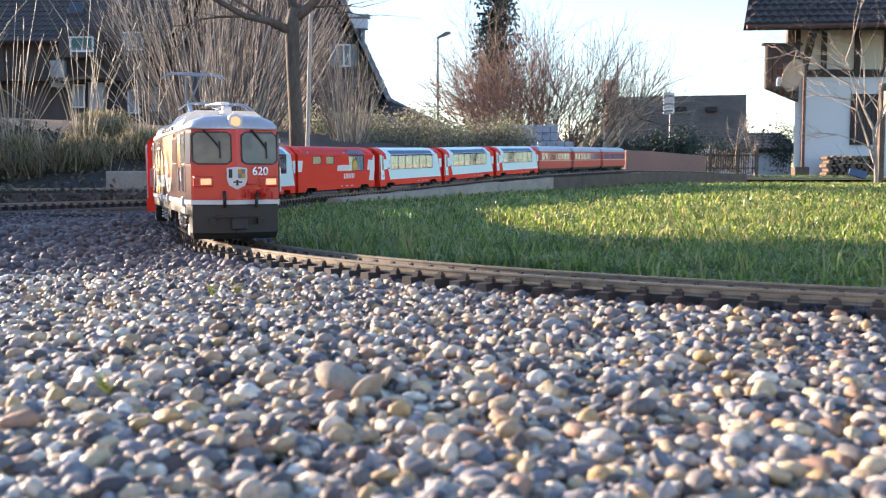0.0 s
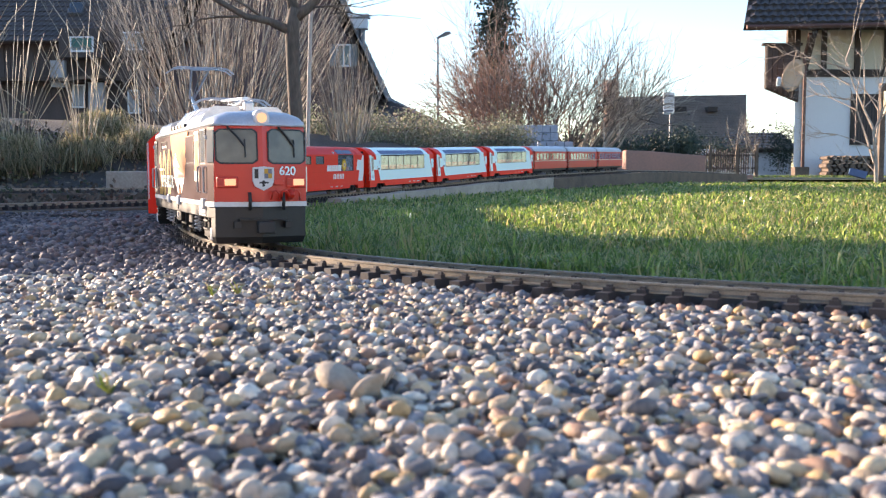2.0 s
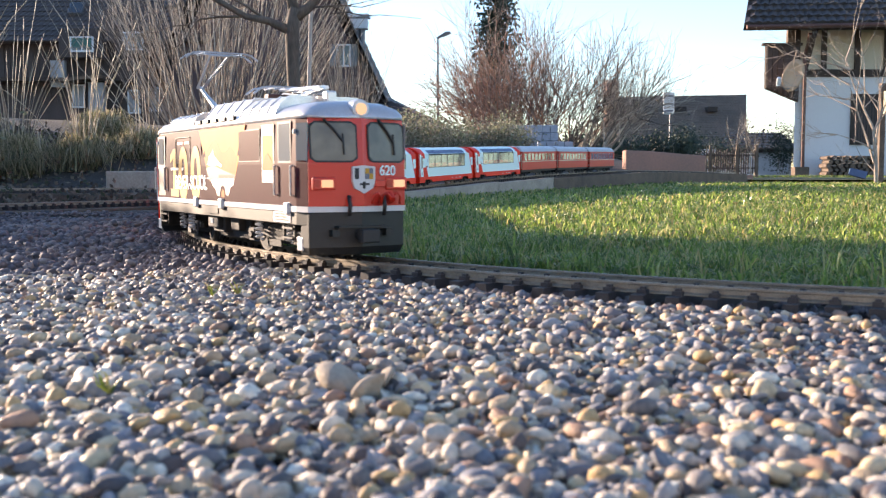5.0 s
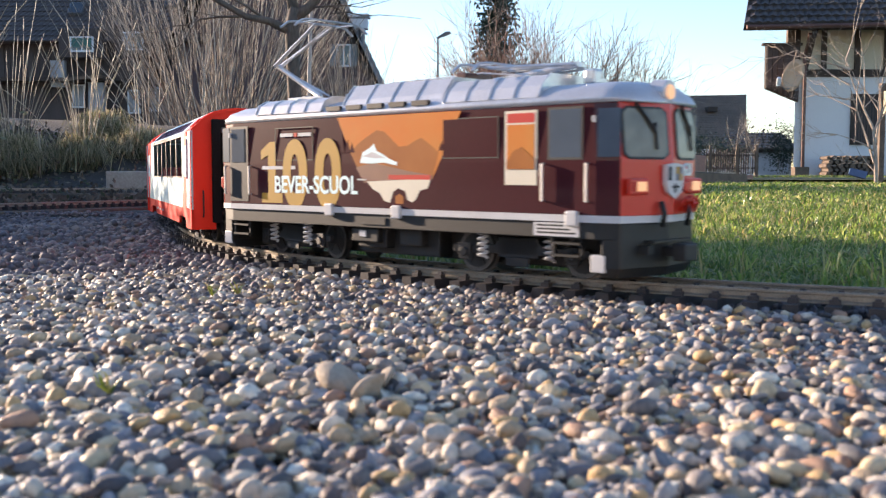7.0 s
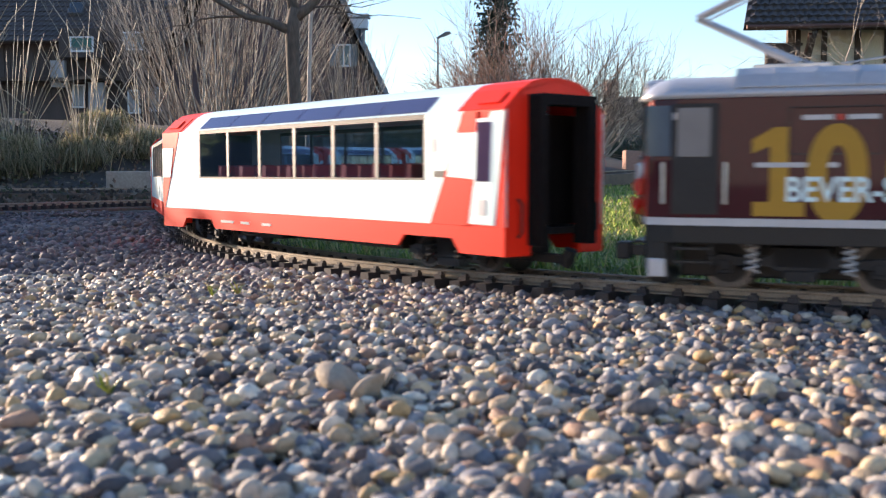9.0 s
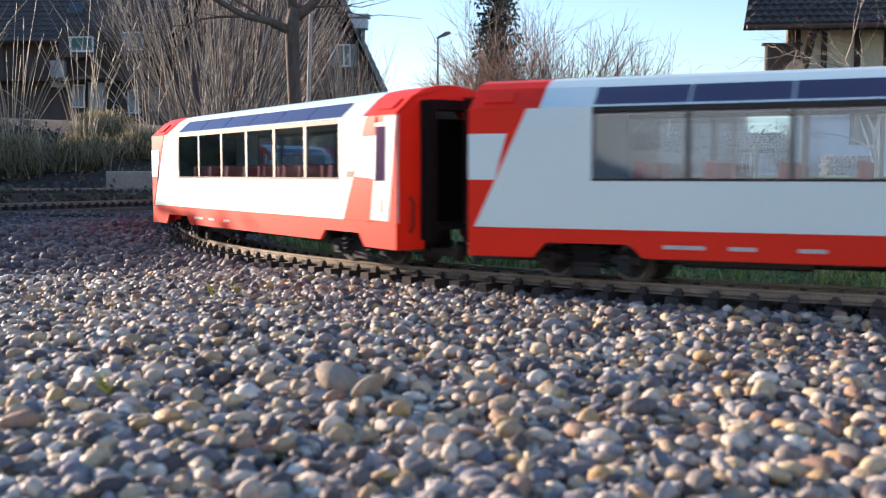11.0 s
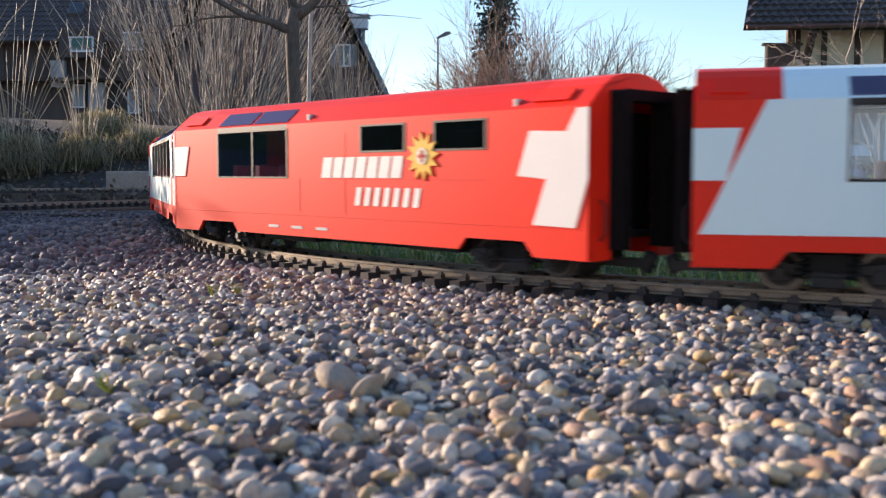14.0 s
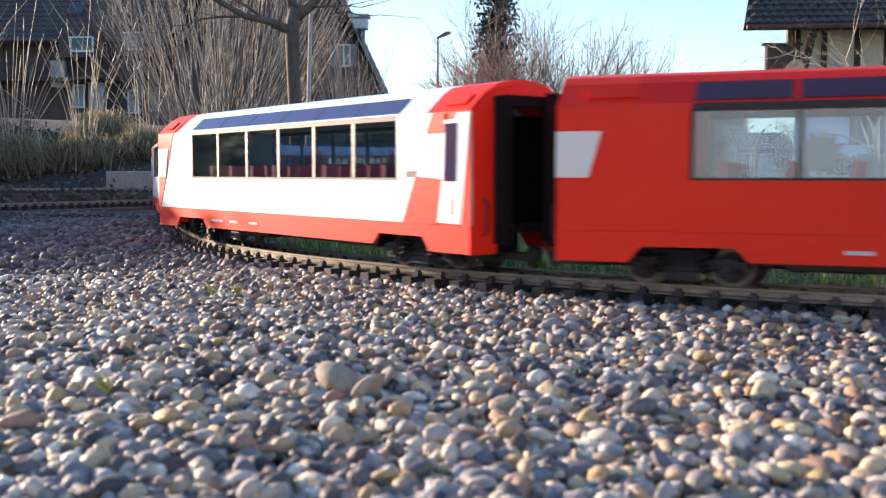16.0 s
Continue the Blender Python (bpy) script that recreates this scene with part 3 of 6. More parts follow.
def car_shell(parent, material_roof, material_end, hl=.334):
    """Roof, ends and floor of a panorama carriage."""
    roof = [(-SIDE, EAVE), (-SHOULDER[0], SHOULDER[1]), (-.03, .1645), (-.015, .168), (0, TOPZ), (.015, .168), (.03, .1645), (SHOULDER[0], SHOULDER[1]), (SIDE, EAVE),
            (SIDE - .002, EAVE - .001), (.038, .156), (0, .166), (-.038, .156), (-SIDE + .002, EAVE - .001)]
    for x0, x1, m in ((-hl, -.272, material_end), (-.272, .272, material_roof), (.272, hl, material_end)):
        recalc(part("roof", Geo().loft([[(x, a, b) for a, b in roof] for x in (x0, x1)]), m, parent))
    for k in (-1, 1):
        end = [(-SIDE, .019), (-.029, .019), (-.029, .150), (.029, .150), (.029, .019), (SIDE, .019), (SIDE, EAVE), (SHOULDER[0], SHOULDER[1]), (0, TOPZ), (-SHOULDER[0], SHOULDER[1]), (-SIDE, EAVE)]
        recalc(part("end_wall", Geo().prism(end, k * hl, k * (hl - .004), "x"), material_end, parent, bevel=.0012))
        arch = [(-.034, .028), (-.025, .028), (-.025, .145), (.025, .145), (.025, .028), (.034, .028), (.034, .154), (-.034, .154)]
        small = [(a * .94, b - .003 * (b > .15)) for a, b in arch]
        zig = [[(k * (hl - .002 + j * .0035), a, b) for a, b in (arch if j % 2 else small)] for j in range(6)]
        recalc(part("gangway", Geo().loft(zig), M_BELLOWS, parent, "black rubber gangway bellows"))
        part("gangway_door", Geo().box(*sorted((k * (hl - .03), k * (hl - .026))), -.0555, .0555, .043, .1395), M_BELLOWS, parent)
        c = Geo().box(*sorted((k * (hl - .05), k * (hl + .018))), -.006, .006, .012, .019)
        c.tube([(k * (hl + .012), 0, .010), (k * (hl + .018), 0, .024)], .006, 8)
        part("coupling", c, M_BLACK, parent)
        for a in (-1, 1):
            h = Geo().tube([(k * (hl + .001), a * .045, .035), (k * (hl + .006), a * .045, .04), (k * (hl + .006), a * .045, .062), (k * (hl + .001), a * .045, .067)], .0011, 5)
            part("handrail", h, M_BLACK, parent)
    part("floor", Geo().box(-hl + .004, hl - .004, -.056, .056, .036, .042), M_BLACK, parent)
    g = Geo().box(-.31, .31, -.018, .018, .014, .036).box(-.16, -.06, -.040, .040, .014, .036).box(-.03, .06, -.042, .042, .018, .036).box(.09, .16, -.036, .036, .015, .036)
    part("underframe", g, M_BLACK, parent, "black underframe boxes", .002)


def skirt(parent, material, hl=.334):
    z = .0195
    poly = [(-hl, z), (-.277, z), (-.266, .032), (-.196, .032), (-.186, .0215), (.186, .0215), (.196, .032), (.266, .032), (.277, z), (hl, z), (hl, .0435), (-hl, .0435)]
    side_shape("skirt", poly, SIDE + .0004, material, parent, thick=.003)


def rect(x0, x1, z0, z1):
    return [(x0, z0), (x1, z0), (x1, z1), (x0, z1)]


def slant_sheet(x0, x1, k, lift=.0006, lo=0.0, hi=1.0):
    """A flat pane on the sloping shoulder of the roof, side k."""
    a, b = Vector((0, k * SIDE, EAVE)), Vector((0, k * SHOULDER[0], SHOULDER[1]))
    nrm = Vector((0, k * (SHOULDER[1] - EAVE), SIDE - SHOULDER[0])).normalized()
    p, q = a.lerp(b, lo) + nrm * lift, a.lerp(b, hi) + nrm * lift
    lowp, lowq = p - nrm * .0015, q - nrm * .0015
    return Geo().loft([[(x, *p[1:]), (x, *q[1:]), (x, *lowq[1:]), (x, *lowp[1:])] for x in (x0, x1)])


def seats(parent, x0, x1, n):
    for j in range(n):
        x = x0 + (x1 - x0) * (j + .5) / n
        for y in (-.042, -.024, .024, .042):
            g = Geo().prism([(x - .012, .042), (x + .012, .042), (x + .013, .062), (x + .002, .064), (x + .004, .096), (x - .004, .098), (x - .009, .064)], y - .0075, y + .0075)
            recalc(part("seat", g, M_SEAT, parent))


def panorama_car(label, group):
    car = thing("panorama_carriage", label, "model carriage", group)
    car_shell(car, M_WHITE, M_CARRED)
    skirt(car, M_CARRED)
    w0, w1, wb, wt = -.228, .228, .083, .1365
    side_shape("side_wall", rect(-.334, .334, .0437, wb), SIDE, M_WHITE, car, thick=.0025)
    side_shape("side_wall", rect(-.334, w0, wb, EAVE), SIDE, M_WHITE, car, thick=.0025)
    side_shape("side_wall", rect(w1, .334, wb, EAVE), SIDE, M_WHITE, car, thick=.0025)
    side_shape("window_rail", rect(w0, w1, wt, EAVE), SIDE - .0003, M_BLACK, car, thick=.0025)
    step = (w1 - w0) / 6
    for i in range(6):
        side_shape("window", rect(w0 + i * step + .001, w0 + (i + 1) * step - .001, wb + .001, wt - .001), SIDE - .0006, M_GLASS, car, thick=.001)
    for i in range(7):
        x = w0 + i * step
        side_shape("mullion", rect(x - .0022, x + .0022, wb, wt), SIDE - .0002, M_MULLION, car, thick=.002)
    side_shape("window_rail", rect(w0, w1, wb - .0008, wb + .0012), SIDE + .0003, M_BLACK, car, thick=.002)
    for k in (-1, 1):
        for i in range(6):
            x = w0 + i * step
            recalc(part("roof_window", slant_sheet(x + .001, x + step - .001, k, .0008, .10, .90), M_TINT, car, "dark tinted roof window"))
        for s in (-1, 1):
            recalc(part("roof_panel", slant_sheet(min(s * .282, s * .333), max(s * .282, s * .333), k, .0006), M_CARRED, car))
            recalc(part("roof_panel", slant_sheet(min(s * .296, s * .322), max(s * .296, s * .322), k, .0022, .25, .8), M_CARRED, car))
    for s in (-1, 1):
        def m(poly):
            return poly if s > 0 else mirror(poly)
        if s < 0:
            side_shape("red_wedge", [(-.334, .0437), (-.329, .0437), (-.283, EAVE), (-.334, EAVE)], SIDE + .0006, M_CARRED, car, "red end panel with slanting edge")
            side_shape("white_cross", [(-.334, .083), (-.3105, .083), (-.300, .121), (-.334, .121)], SIDE + .0012, M_WHITE, car, "white cross panel")
            continue
        side_shape("red_wedge", m([(.2355, .0437), (.334, .0437), (.334, EAVE), (.2825, EAVE)]), SIDE + .0006, M_CARRED, car, "red end panel with slanting edge")
        side_shape("white_cross", m([(.277, .0455), (.3225, .0448), (.345 - .011, .1495 - .010), (.318, .1395), (.3085, .123), (.273, .123), (.2595, .0855), (.293, .0835)]), SIDE + .0012, M_WHITE, car, "white cross panel")
        side_shape("door", m([(.2955, .046), (.3205, .046), (.3225, .134), (.2985, .134)]), SIDE + .0016, M_WHITE, car, "white door")
        side_shape("door_window", m([(.2995, .0815), (.3165, .0815), (.3185, .131), (.3015, .131)]), SIDE + .0022, M_TINT, car, "dark door window")
        side_shape("upper_corner", m([(.2735, .123), (.2995, .123), (.3005, EAVE - .001), (.2815, EAVE - .001)]), SIDE + .0018, M_CARRED, car)
        side_shape("lower_corner", m([(.2585, .0845), (.297, .083), (.2945, .0750), (.289, .0437), (.277, .0437)]), SIDE + .0014, M_CARRED, car)
        side_shape("sign_plate", m(rect(.241, .256, .085, .0905)), SIDE + .0006, M_BLACK, car, "small dark destination sign")
        side_shape("class_mark", m(rect(.236, .244, .107, .119)), SIDE + .0004, M_STRIPE, car)
        side_shape("data_mark", m(rect(.303, .3125, .053, .066)), SIDE + .0022, M_STRIPE, car)
    for i in range(3):
        side_shape("lettering_bar", rect(-.17 + i * .05, -.15 + i * .05 + .012 * (i == 0), .0295, .0325), SIDE + .0008, M_STRIPE, car)
    seats(car, w0 + .01, w1 - .01, 8)
    part("table", Geo().box(w0, w1, -.003, .003, .06, .063), M_INNER, car)
    for x in (-.23, .23):
        bogie(car, x, .0155, .035, .040)
    return car


def service_car():
    car = thing("service_carriage", "bright red model carriage with white cross and panorama window", "model carriage", "express train")
    car_shell(car, M_ROOFRED, M_CARRED)
    skirt(car, M_CARRED)
    cuts = [(-.229, -.0835, .083, .1365), (.0455, .1128, .1085, .1355), (.154, .2203, .1085, .1355)]
    side_shape("side_wall", rect(-.334, .334, .0437, .083), SIDE, M_CARRED, car, thick=.0025)
    x = -.334
    for a, b, lo, hi in cuts:
        side_shape("side_wall", rect(x, a, .083, EAVE), SIDE, M_CARRED, car, thick=.0025)
        if lo > .083:
            side_shape("side_wall", rect(a, b, .083, lo), SIDE, M_CARRED, car, thick=.0025)
        side_shape("side_wall", rect(a, b, hi, EAVE), SIDE, M_CARRED if lo > .083 else M_BLACK, car, thick=.0025)
        side_shape("window", rect(a + .0015, b - .0015, lo + .0015, hi - .0015), SIDE - .0008, M_GLASS if lo < .1 else M_TINT, car, thick=.001)
        side_shape("window_frame", [(a, lo), (b, lo), (b, lo + .0018), (a, lo + .0018)], SIDE + .0004, M_BLACK, car, thick=.002)
        side_shape("window_frame", [(a, hi - .0018), (b, hi - .0018), (b, hi), (a, hi)], SIDE + .0004, M_BLACK, car, thick=.002)
        for q in (a, b, *([-.153] if lo < .1 else [])):
            side_shape("window_frame", rect(q - .0014, q + .0014, lo, hi), SIDE + .0004, M_BLACK, car, thick=.002)
        x = b
    side_shape("side_wall", rect(x, .334, .083, EAVE), SIDE, M_CARRED, car, thick=.0025)
    for k in (-1, 1):
        for a, b in ((-.228, -.158), (-.152, -.085)):
            recalc(part("roof_window", slant_sheet(a, b, k, .0008, .10, .92), M_TINT, car, "dark tinted roof window"))
        recalc(part("roof_panel", slant_sheet(-.31, -.272, k, .0022, .25, .8), M_CARRED, car))
        recalc(part("roof_panel", slant_sheet(.272, .31, k, .0022, .25, .8), M_CARRED, car))
        # white cross, cut off by the carriage's end
        cross = [(.276, .0460), (.3215, .0452), (.334, .084), (.334, .1395), (.3225, .1395), (.3115, .1215), (.272, .123), (.2585, .0861), (.2905, .0836)]
        half = [(-.334, .085), (-.308, .085), (-.298, .121), (-.334, .121)]
        for pl in (cross, half):
            pl = pl if k < 0 else mirror(pl)
            recalc(part("white_cross", Geo().prism(pl, k * (SIDE + .0008), k * (SIDE - .0004)), M_OFFWHITE, car, "white cross panel"))
    # two rows of slanting white blocks for the train's name, and the yellow sun
    for n, x0, x1, z0, z1 in ((7, -.020, .110, .0838, .1045), (7, .036, .139, .0565, .0745)):
        w = (x1 - x0) / n
        for i in range(n):
            h = z1 - z0
            fill = .84 if z0 > .08 else .55
            pl = [(x0 + i * w, z0), (x0 + (i + fill) * w, z0), (x0 + (i + fill) * w + h * .22, z1), (x0 + i * w + h * .22, z1)]
            side_shape("name_block", pl, SIDE + .0005, M_OFFWHITE, car, flip=True)
    star = [(.139 + (.0225 if i % 2 == 0 else .0135) * math.cos(i * math.pi / 12 + .1), .104 + (.0225 if i % 2 == 0 else .0135) * math.sin(i * math.pi / 12 + .1)) for i in range(24)]
    side_shape("sun_emblem", star, SIDE + .0012, M_SUNYELLOW, car, "yellow sun emblem", thick=.0014, flip=True)
    disc = [(.139 + .0078 * math.cos(a), .104 + .0078 * math.sin(a)) for a in np.linspace(0, 2 * math.pi, 16, endpoint=False)]
    side_shape("sun_emblem", disc, SIDE + .0018, M_CREAM, car, flip=True)
    for q in (rect(.1335, .1445, .1025, .1055), rect(.1375, .1405, .0985, .1095)):
        side_shape("emblem_cross", q, SIDE + .0021, M_RED, car, thick=.001, flip=True)
    for q in (rect(-.06, -.0592, .048, .083), rect(.02, .0208, .048, .128), rect(.02, .223, .0822, .083)):
        side_shape("seam", q, SIDE + .0002, M_ROOFRED, car, thick=.001)
    for i in range(3):
        side_shape("lettering_bar", rect(-.12 + i * .045, -.10 + i * .045, .0295, .0325), SIDE + .0008, M_STRIPE, car)
    seats(car, -.23, -.085, 3)
    for q in (-.05, .25):
        part("partition", Geo().box(q, q + .004, -.056, .056, .042, .15), M_INNER, car)
    for x in (-.23, .23):
        bogie(car, x, .0155, .035, .040)
    return car


def old_coach(label, light):
    """A shorter, older red coach with a row of small windows and an arched grey roof."""
    hl = .30
    car = thing("red_coach", label, "model carriage", "red coaches", m=Matrix.Diagonal((1, 1, 1.08, 1)))
    arch = [(-.058, .128), (-.052, .142), (-.036, .152), (-.015, .157), (.015, .157), (.036, .152), (.052, .142), (.058, .128)]
    recalc(part("roof", Geo().loft([[(x, a * q, .128 + (b - .128) * q) for a, b in arch] for x, q in ((-hl - .004, .93), (-hl + .012, 1), (hl - .012, 1), (hl + .004, .93))]), M_SILVER, car, "grey arched roof", smooth=False))
    side_shape("side_wall", rect(-hl, hl, .036, .083), .057, M_OLDRED, car, thick=.0025)
    side_shape("side_wall", rect(-hl, hl, .118, .129), .057, M_OLDRED, car, thick=.0025)
    side_shape("waist_stripe", rect(-hl, hl, .076, .0795), .0576, M_CREAM, car, thick=.001)
    n = 9
    x = [-hl + .03 + i * (2 * hl - .06) / n for i in range(n + 1)]
    for i in range(n):
        side_shape("window", rect(x[i] + .007, x[i + 1] - .007, .083, .118), .0564, M_GLASS, car, thick=.001)
    for a in [(-hl, x[0] + .007)] + [(q - .007, q + .007) for q in x[1:-1]] + [(x[-1] - .007, hl)]:
        side_shape("pillar", rect(a[0], a[1], .083, .118), .057, M_OLDRED, car, thick=.0025)
    for k in (-1, 1):
        recalc(part("end_wall", Geo().prism([(-.057, .036), (.057, .036), (.057, .128), (.036, .150), (-.036, .150), (-.057, .128)], k * hl, k * (hl - .004), "x"), M_OLDRED, car))
        part("gangway", Geo().box(*sorted((k * hl, k * (hl + .02))), -.022, .022, .034, .128), M_BLACK, car)
        for a in (-1, 1):
            part("handrail", Geo().tube([(k * (hl + .002), a * .052, .04), (k * (hl + .002), a * .052, .12)], .0014, 5), M_CREAM, car)
    part("floor", Geo().box(-hl, hl, -.05, .05, .024, .038).box(-.1, .1, -.03, .03, .014, .024), M_BLACK, car, bevel=.002)
    for q in (-.2, .2):
        bogie(car, q, .0155, .035, .038)
    return car


def cab_outline(k=1.0, inset=0.0):
    """Plan of the engine's body: half outline of one end, from side to side."""
    return [(.247, -.059 + inset), (.2665 - inset, -.0545 + inset * .6), (.2715 - inset, -.03), (.2785 - inset, 0), (.2715 - inset, .03), (.2665 - inset, .0545 - inset * .6), (.247, .059 - inset)]


def locomotive():
    loco = thing("model_locomotive", "maroon and red model electric locomotive with raised pantograph", "model locomotive", "express train")
    front = cab_outline()
    rear = [(-x, -y) for x, y in front]
    plan = front + rear

    def ring(z, pl):
        return [(x, y, z) for x, y in pl]

    def scaled(f, ins, cut=0.0):
        return [(x * f - (0.0 if abs(x) < .2 else math.copysign(cut, x)), y * (1 - ins / .059)) for x, y in plan]
    # body in bands; the windows of the cab sit in the upper one
    body = Geo().loft([ring(.0552, plan), ring(.098, plan), ring(.1435, scaled(.985, .0015))])
    recalc(part("body", body, M_MAROON, loco, "dark maroon body", .0008))
    # red fronts over the maroon shell
    for s in (1, -1):
        pl = [(.2672, -.0547), (.2730, -.0303), (.2802, 0), (.2730, .0303), (.2672, .0547)]
        pl = [(s * x, s * y) for x, y in pl]
        inner = [(x - s * .004, y * .97) for x, y in pl]
        g = Geo().loft([ring(.0552, pl + inner[::-1]), ring(.098, pl + inner[::-1]), ring(.1440, [(x * .985, y * .975) for x, y in pl] + [(x * .985, y * .975) for x, y in inner[::-1]])])
        recalc(part("cab_front", g, M_RED, loco, "red cab front", .0006))

        def face(y, z, out=0.0):
            """A place on the cab's front, y to the engine's left."""
            x = .2802 - abs(y) * .2377
            x *= 1 - .015 * max(0, (z - .098) / .0455)
            return (s * (x + out), s * y, z)
        for a, b in ((-.0515, -.0075), (.0075, .0515)):
            q = .004
            poly = [(a, .1010 + q), (a + q, .1010), (b - q, .1010), (b, .1010 + q), (b, .1385 - q), (b - q, .1385), (a + q, .1385), (a, .1385 - q)]
            rim = [(a - .0018, .0992 + q), (a + q, .0992), (b - q, .0992), (b + .0018, .0992 + q), (b + .0018, .1403 - q), (b - q, .1403), (a + q, .1403), (a - .0018, .1403 - q)]
            recalc(part("windscreen_frame", Geo().loft([[face(y, z, .0004) for y, z in rim], [face(y, z, .0013) for y, z in rim]]), M_BLACK, loco))
            recalc(part("windscreen", Geo().loft([[face(y, z, .0010) for y, z in poly], [face(y, z, .0017) for y, z in poly]]), M_SCREEN, loco, "olive-grey cab windscreen"))
            wy = a + .012
            part("wiper", Geo().tube([face(wy, .1425, .003), face(wy + .010, .132, .003), face(wy + .019, .120, .003)], .0014, 6).tube([face(wy + .019, .128, .003), face(wy + .0195, .107, .003)], .0011, 6), M_GREY, loco)
        for y in (-.0405, .0405):
            part("headlight_housing", Geo().box(*sorted((face(y, .078)[0], face(y, .078, .0045)[0])), s * y - .0125, s * y + .0125, .0715, .0845), M_RED, loco, "", .0015)
            part("headlight", Geo().box(*sorted((face(y, .078, .004)[0], face(y, .078, .0052)[0])), s * y - .0065 + .003, s * y + .0065 + .003, .0742, .0818), M_LAMP, loco, "glowing warm headlight", .0015)
            part("tail_light", Geo().box(*sorted((face(y, .078, .004)[0], face(y, .078, .005)[0])), s * y - .011, s * y - .005, .0742, .0818), M_REDLAMP, loco)
        shield = [(-.0125, .095), (0, .0965), (.0125, .095), (.0125, .080), (.010, .0735), (0, .068), (-.010, .0735), (-.0125, .080)]
        recalc(part("coat_of_arms", Geo().loft([[face(y, z, .0006) for y, z in shield], [(s * .2818, s * y, z) for y, z in shield]]), M_STRIPE, loco, "pale shield with dark and yellow fields"))
        for y0, y1, z0, z1, m in ((-.0105, -.006, .0825, .0935, M_BLACK), (.001, .0055, .088, .0935, M_YELLOW), (.0055, .010, .0825, .088, M_YELLOW), (.0055, .010, .088, .0935, M_GREYBLUE), (.001, .0055, .0825, .088, M_GREYBLUE), (-.005, .006, .0765, .0785, M_BLACK), (-.0015, .0015, .073, .080, M_BLACK)):
            recalc(part("shield_field", Geo().loft([[(s * .2810, s * y, z) for y, z in ((y0, z0), (y1, z0), (y1, z1), (y0, z1))], [(s * .2822, s * y, z) for y, z in ((y0, z0), (y1, z0), (y1, z1), (y0, z1))]]), m, loco))
        tm = Matrix.Translation(face(.0195, .0865, .0016)) @ Matrix.Rotation(radians(103.4 if s > 0 else -76.6), 4, "Z") @ Matrix.Rotation(radians(90), 4, "X")
        lettering("number", "620", .0145, tm, M_WHITE, loco, "white running number", bold=.0001)
        # buffer beam, coupling, hoses
        for y in (-.016, .024):
            part("hose", Geo().tube([face(y, .066, .003), face(y, .056, .006), face(y, .046, .004)], .0022, 6), M_BLACK, loco, smooth=True)
        part("socket", Geo().box(*sorted((face(.012, .07)[0], face(.012, .07, .005)[0])), s * .018 - .006, s * .018 + .006, .0745, .0815).tube([face(.034, .068), face(.034, .061, .007)], .004, 8), M_RED, loco, "red cable sockets", .001)
        for y in (.014, .026, .040):
            part("cable", Geo().tube([face(y - .005, .058, .003), face(y - .004, .066, .006), face(y, .069, .007), face(y + .004, .065, .007), face(y + .005, .057, .004)], .0013, 6), M_RED, loco, "looped red cable", smooth=True)
        low = [(s * x, s * y) for x, y in ((.25, -.056), (.2665, -.0535), (.2765, 0), (.2665, .0535), (.25, .056))]
        recalc(part("front_skirt", Geo().loft([ring(.006, [(x * .985, y * .96) for x, y in low]), ring(.014, low), ring(.0495, low)]), M_GREY, loco, "dark grey front skirt", .0012))
        part("coupling", Geo().box(*sorted((s * .26, s * .292)), -.007, .007, .022, .030).box(*sorted((s * .286, s * .298)), -.010, .010, .019, .033), M_BLACK, loco, "", .0015)
        part("step", Geo().box(*sorted((s * .266, s * .281)), -.028, .028, .0335, .0355), M_GREY, loco)
        for y in (-.03, .03):
            part("socket", Geo().box(*sorted((s * .27, s * .2795)), y - .004, y + .004, .025, .032), M_GREY, loco)
        part("roof_lamp", Geo().tube([(s * .262, 0, .153), (s * .2755, 0, .153)], [.0105, .0095], 16), M_SILVER, loco, "", .0008)
        part("roof_lamp_lens", Geo().tube([(s * .2754, 0, .153), (s * .2766, 0, .153)], .0060, 16), M_LAMP, loco, "glowing round top lamp")
        for k in (-1, 1):
            # corner windows and cab side windows
            pl = [(.2480, .0592), (.2662, .0550)]
            pts = [[(s * (x + .0006), s * k * (y + .0004), z) for x, y in pl for z in ((.101, .1385) if x < .25 else (.1385, .101))], [(s * x, s * k * (y - .001), z) for x, y in pl for z in ((.101, .1385) if x < .25 else (.1385, .101))]]
            recalc(part("corner_window", Geo().loft(pts), M_TINTCAB, loco, "corner cab window"))
            part("mirror", Geo().box(s * .2455 - .001, s * .2455 + .001, *sorted((k * .0585, k * .0615)), .128, .133), M_STRIPE, loco)
    band = [(x * 1.002, y * 1.012) for x, y in plan]
    recalc(part("stripe", Geo().loft([ring(.0495, band), ring(.0552, band)]), M_STRIPE, loco, "light grey waist stripe"))
    sole = [(x * .992, y * .985) for x, y in plan]
    recalc(part("sole_bar", Geo().loft([ring(.036, sole), ring(.0496, sole)]), M_GREY, loco, "dark grey sole bar", .0008))
    part("underframe", Geo().box(-.245, .245, -.019, .019, .008, .036).box(-.055, .055, -.036, .036, .010, .036).box(-.046, -.006, -.047, .047, .016, .036).box(.01, .04, -.045, .045, .02, .036), M_BLACK, loco, "", .0015)
    part("battery_box", Geo().box(-.049, -.011, -.0535, .0535, .0215, .0355), M_GREY, loco, "grey equipment box", .0015)
    part("plate", Geo().box(-.037, -.028, -.0545, .0545, .027, .033), M_STRIPE, loco)
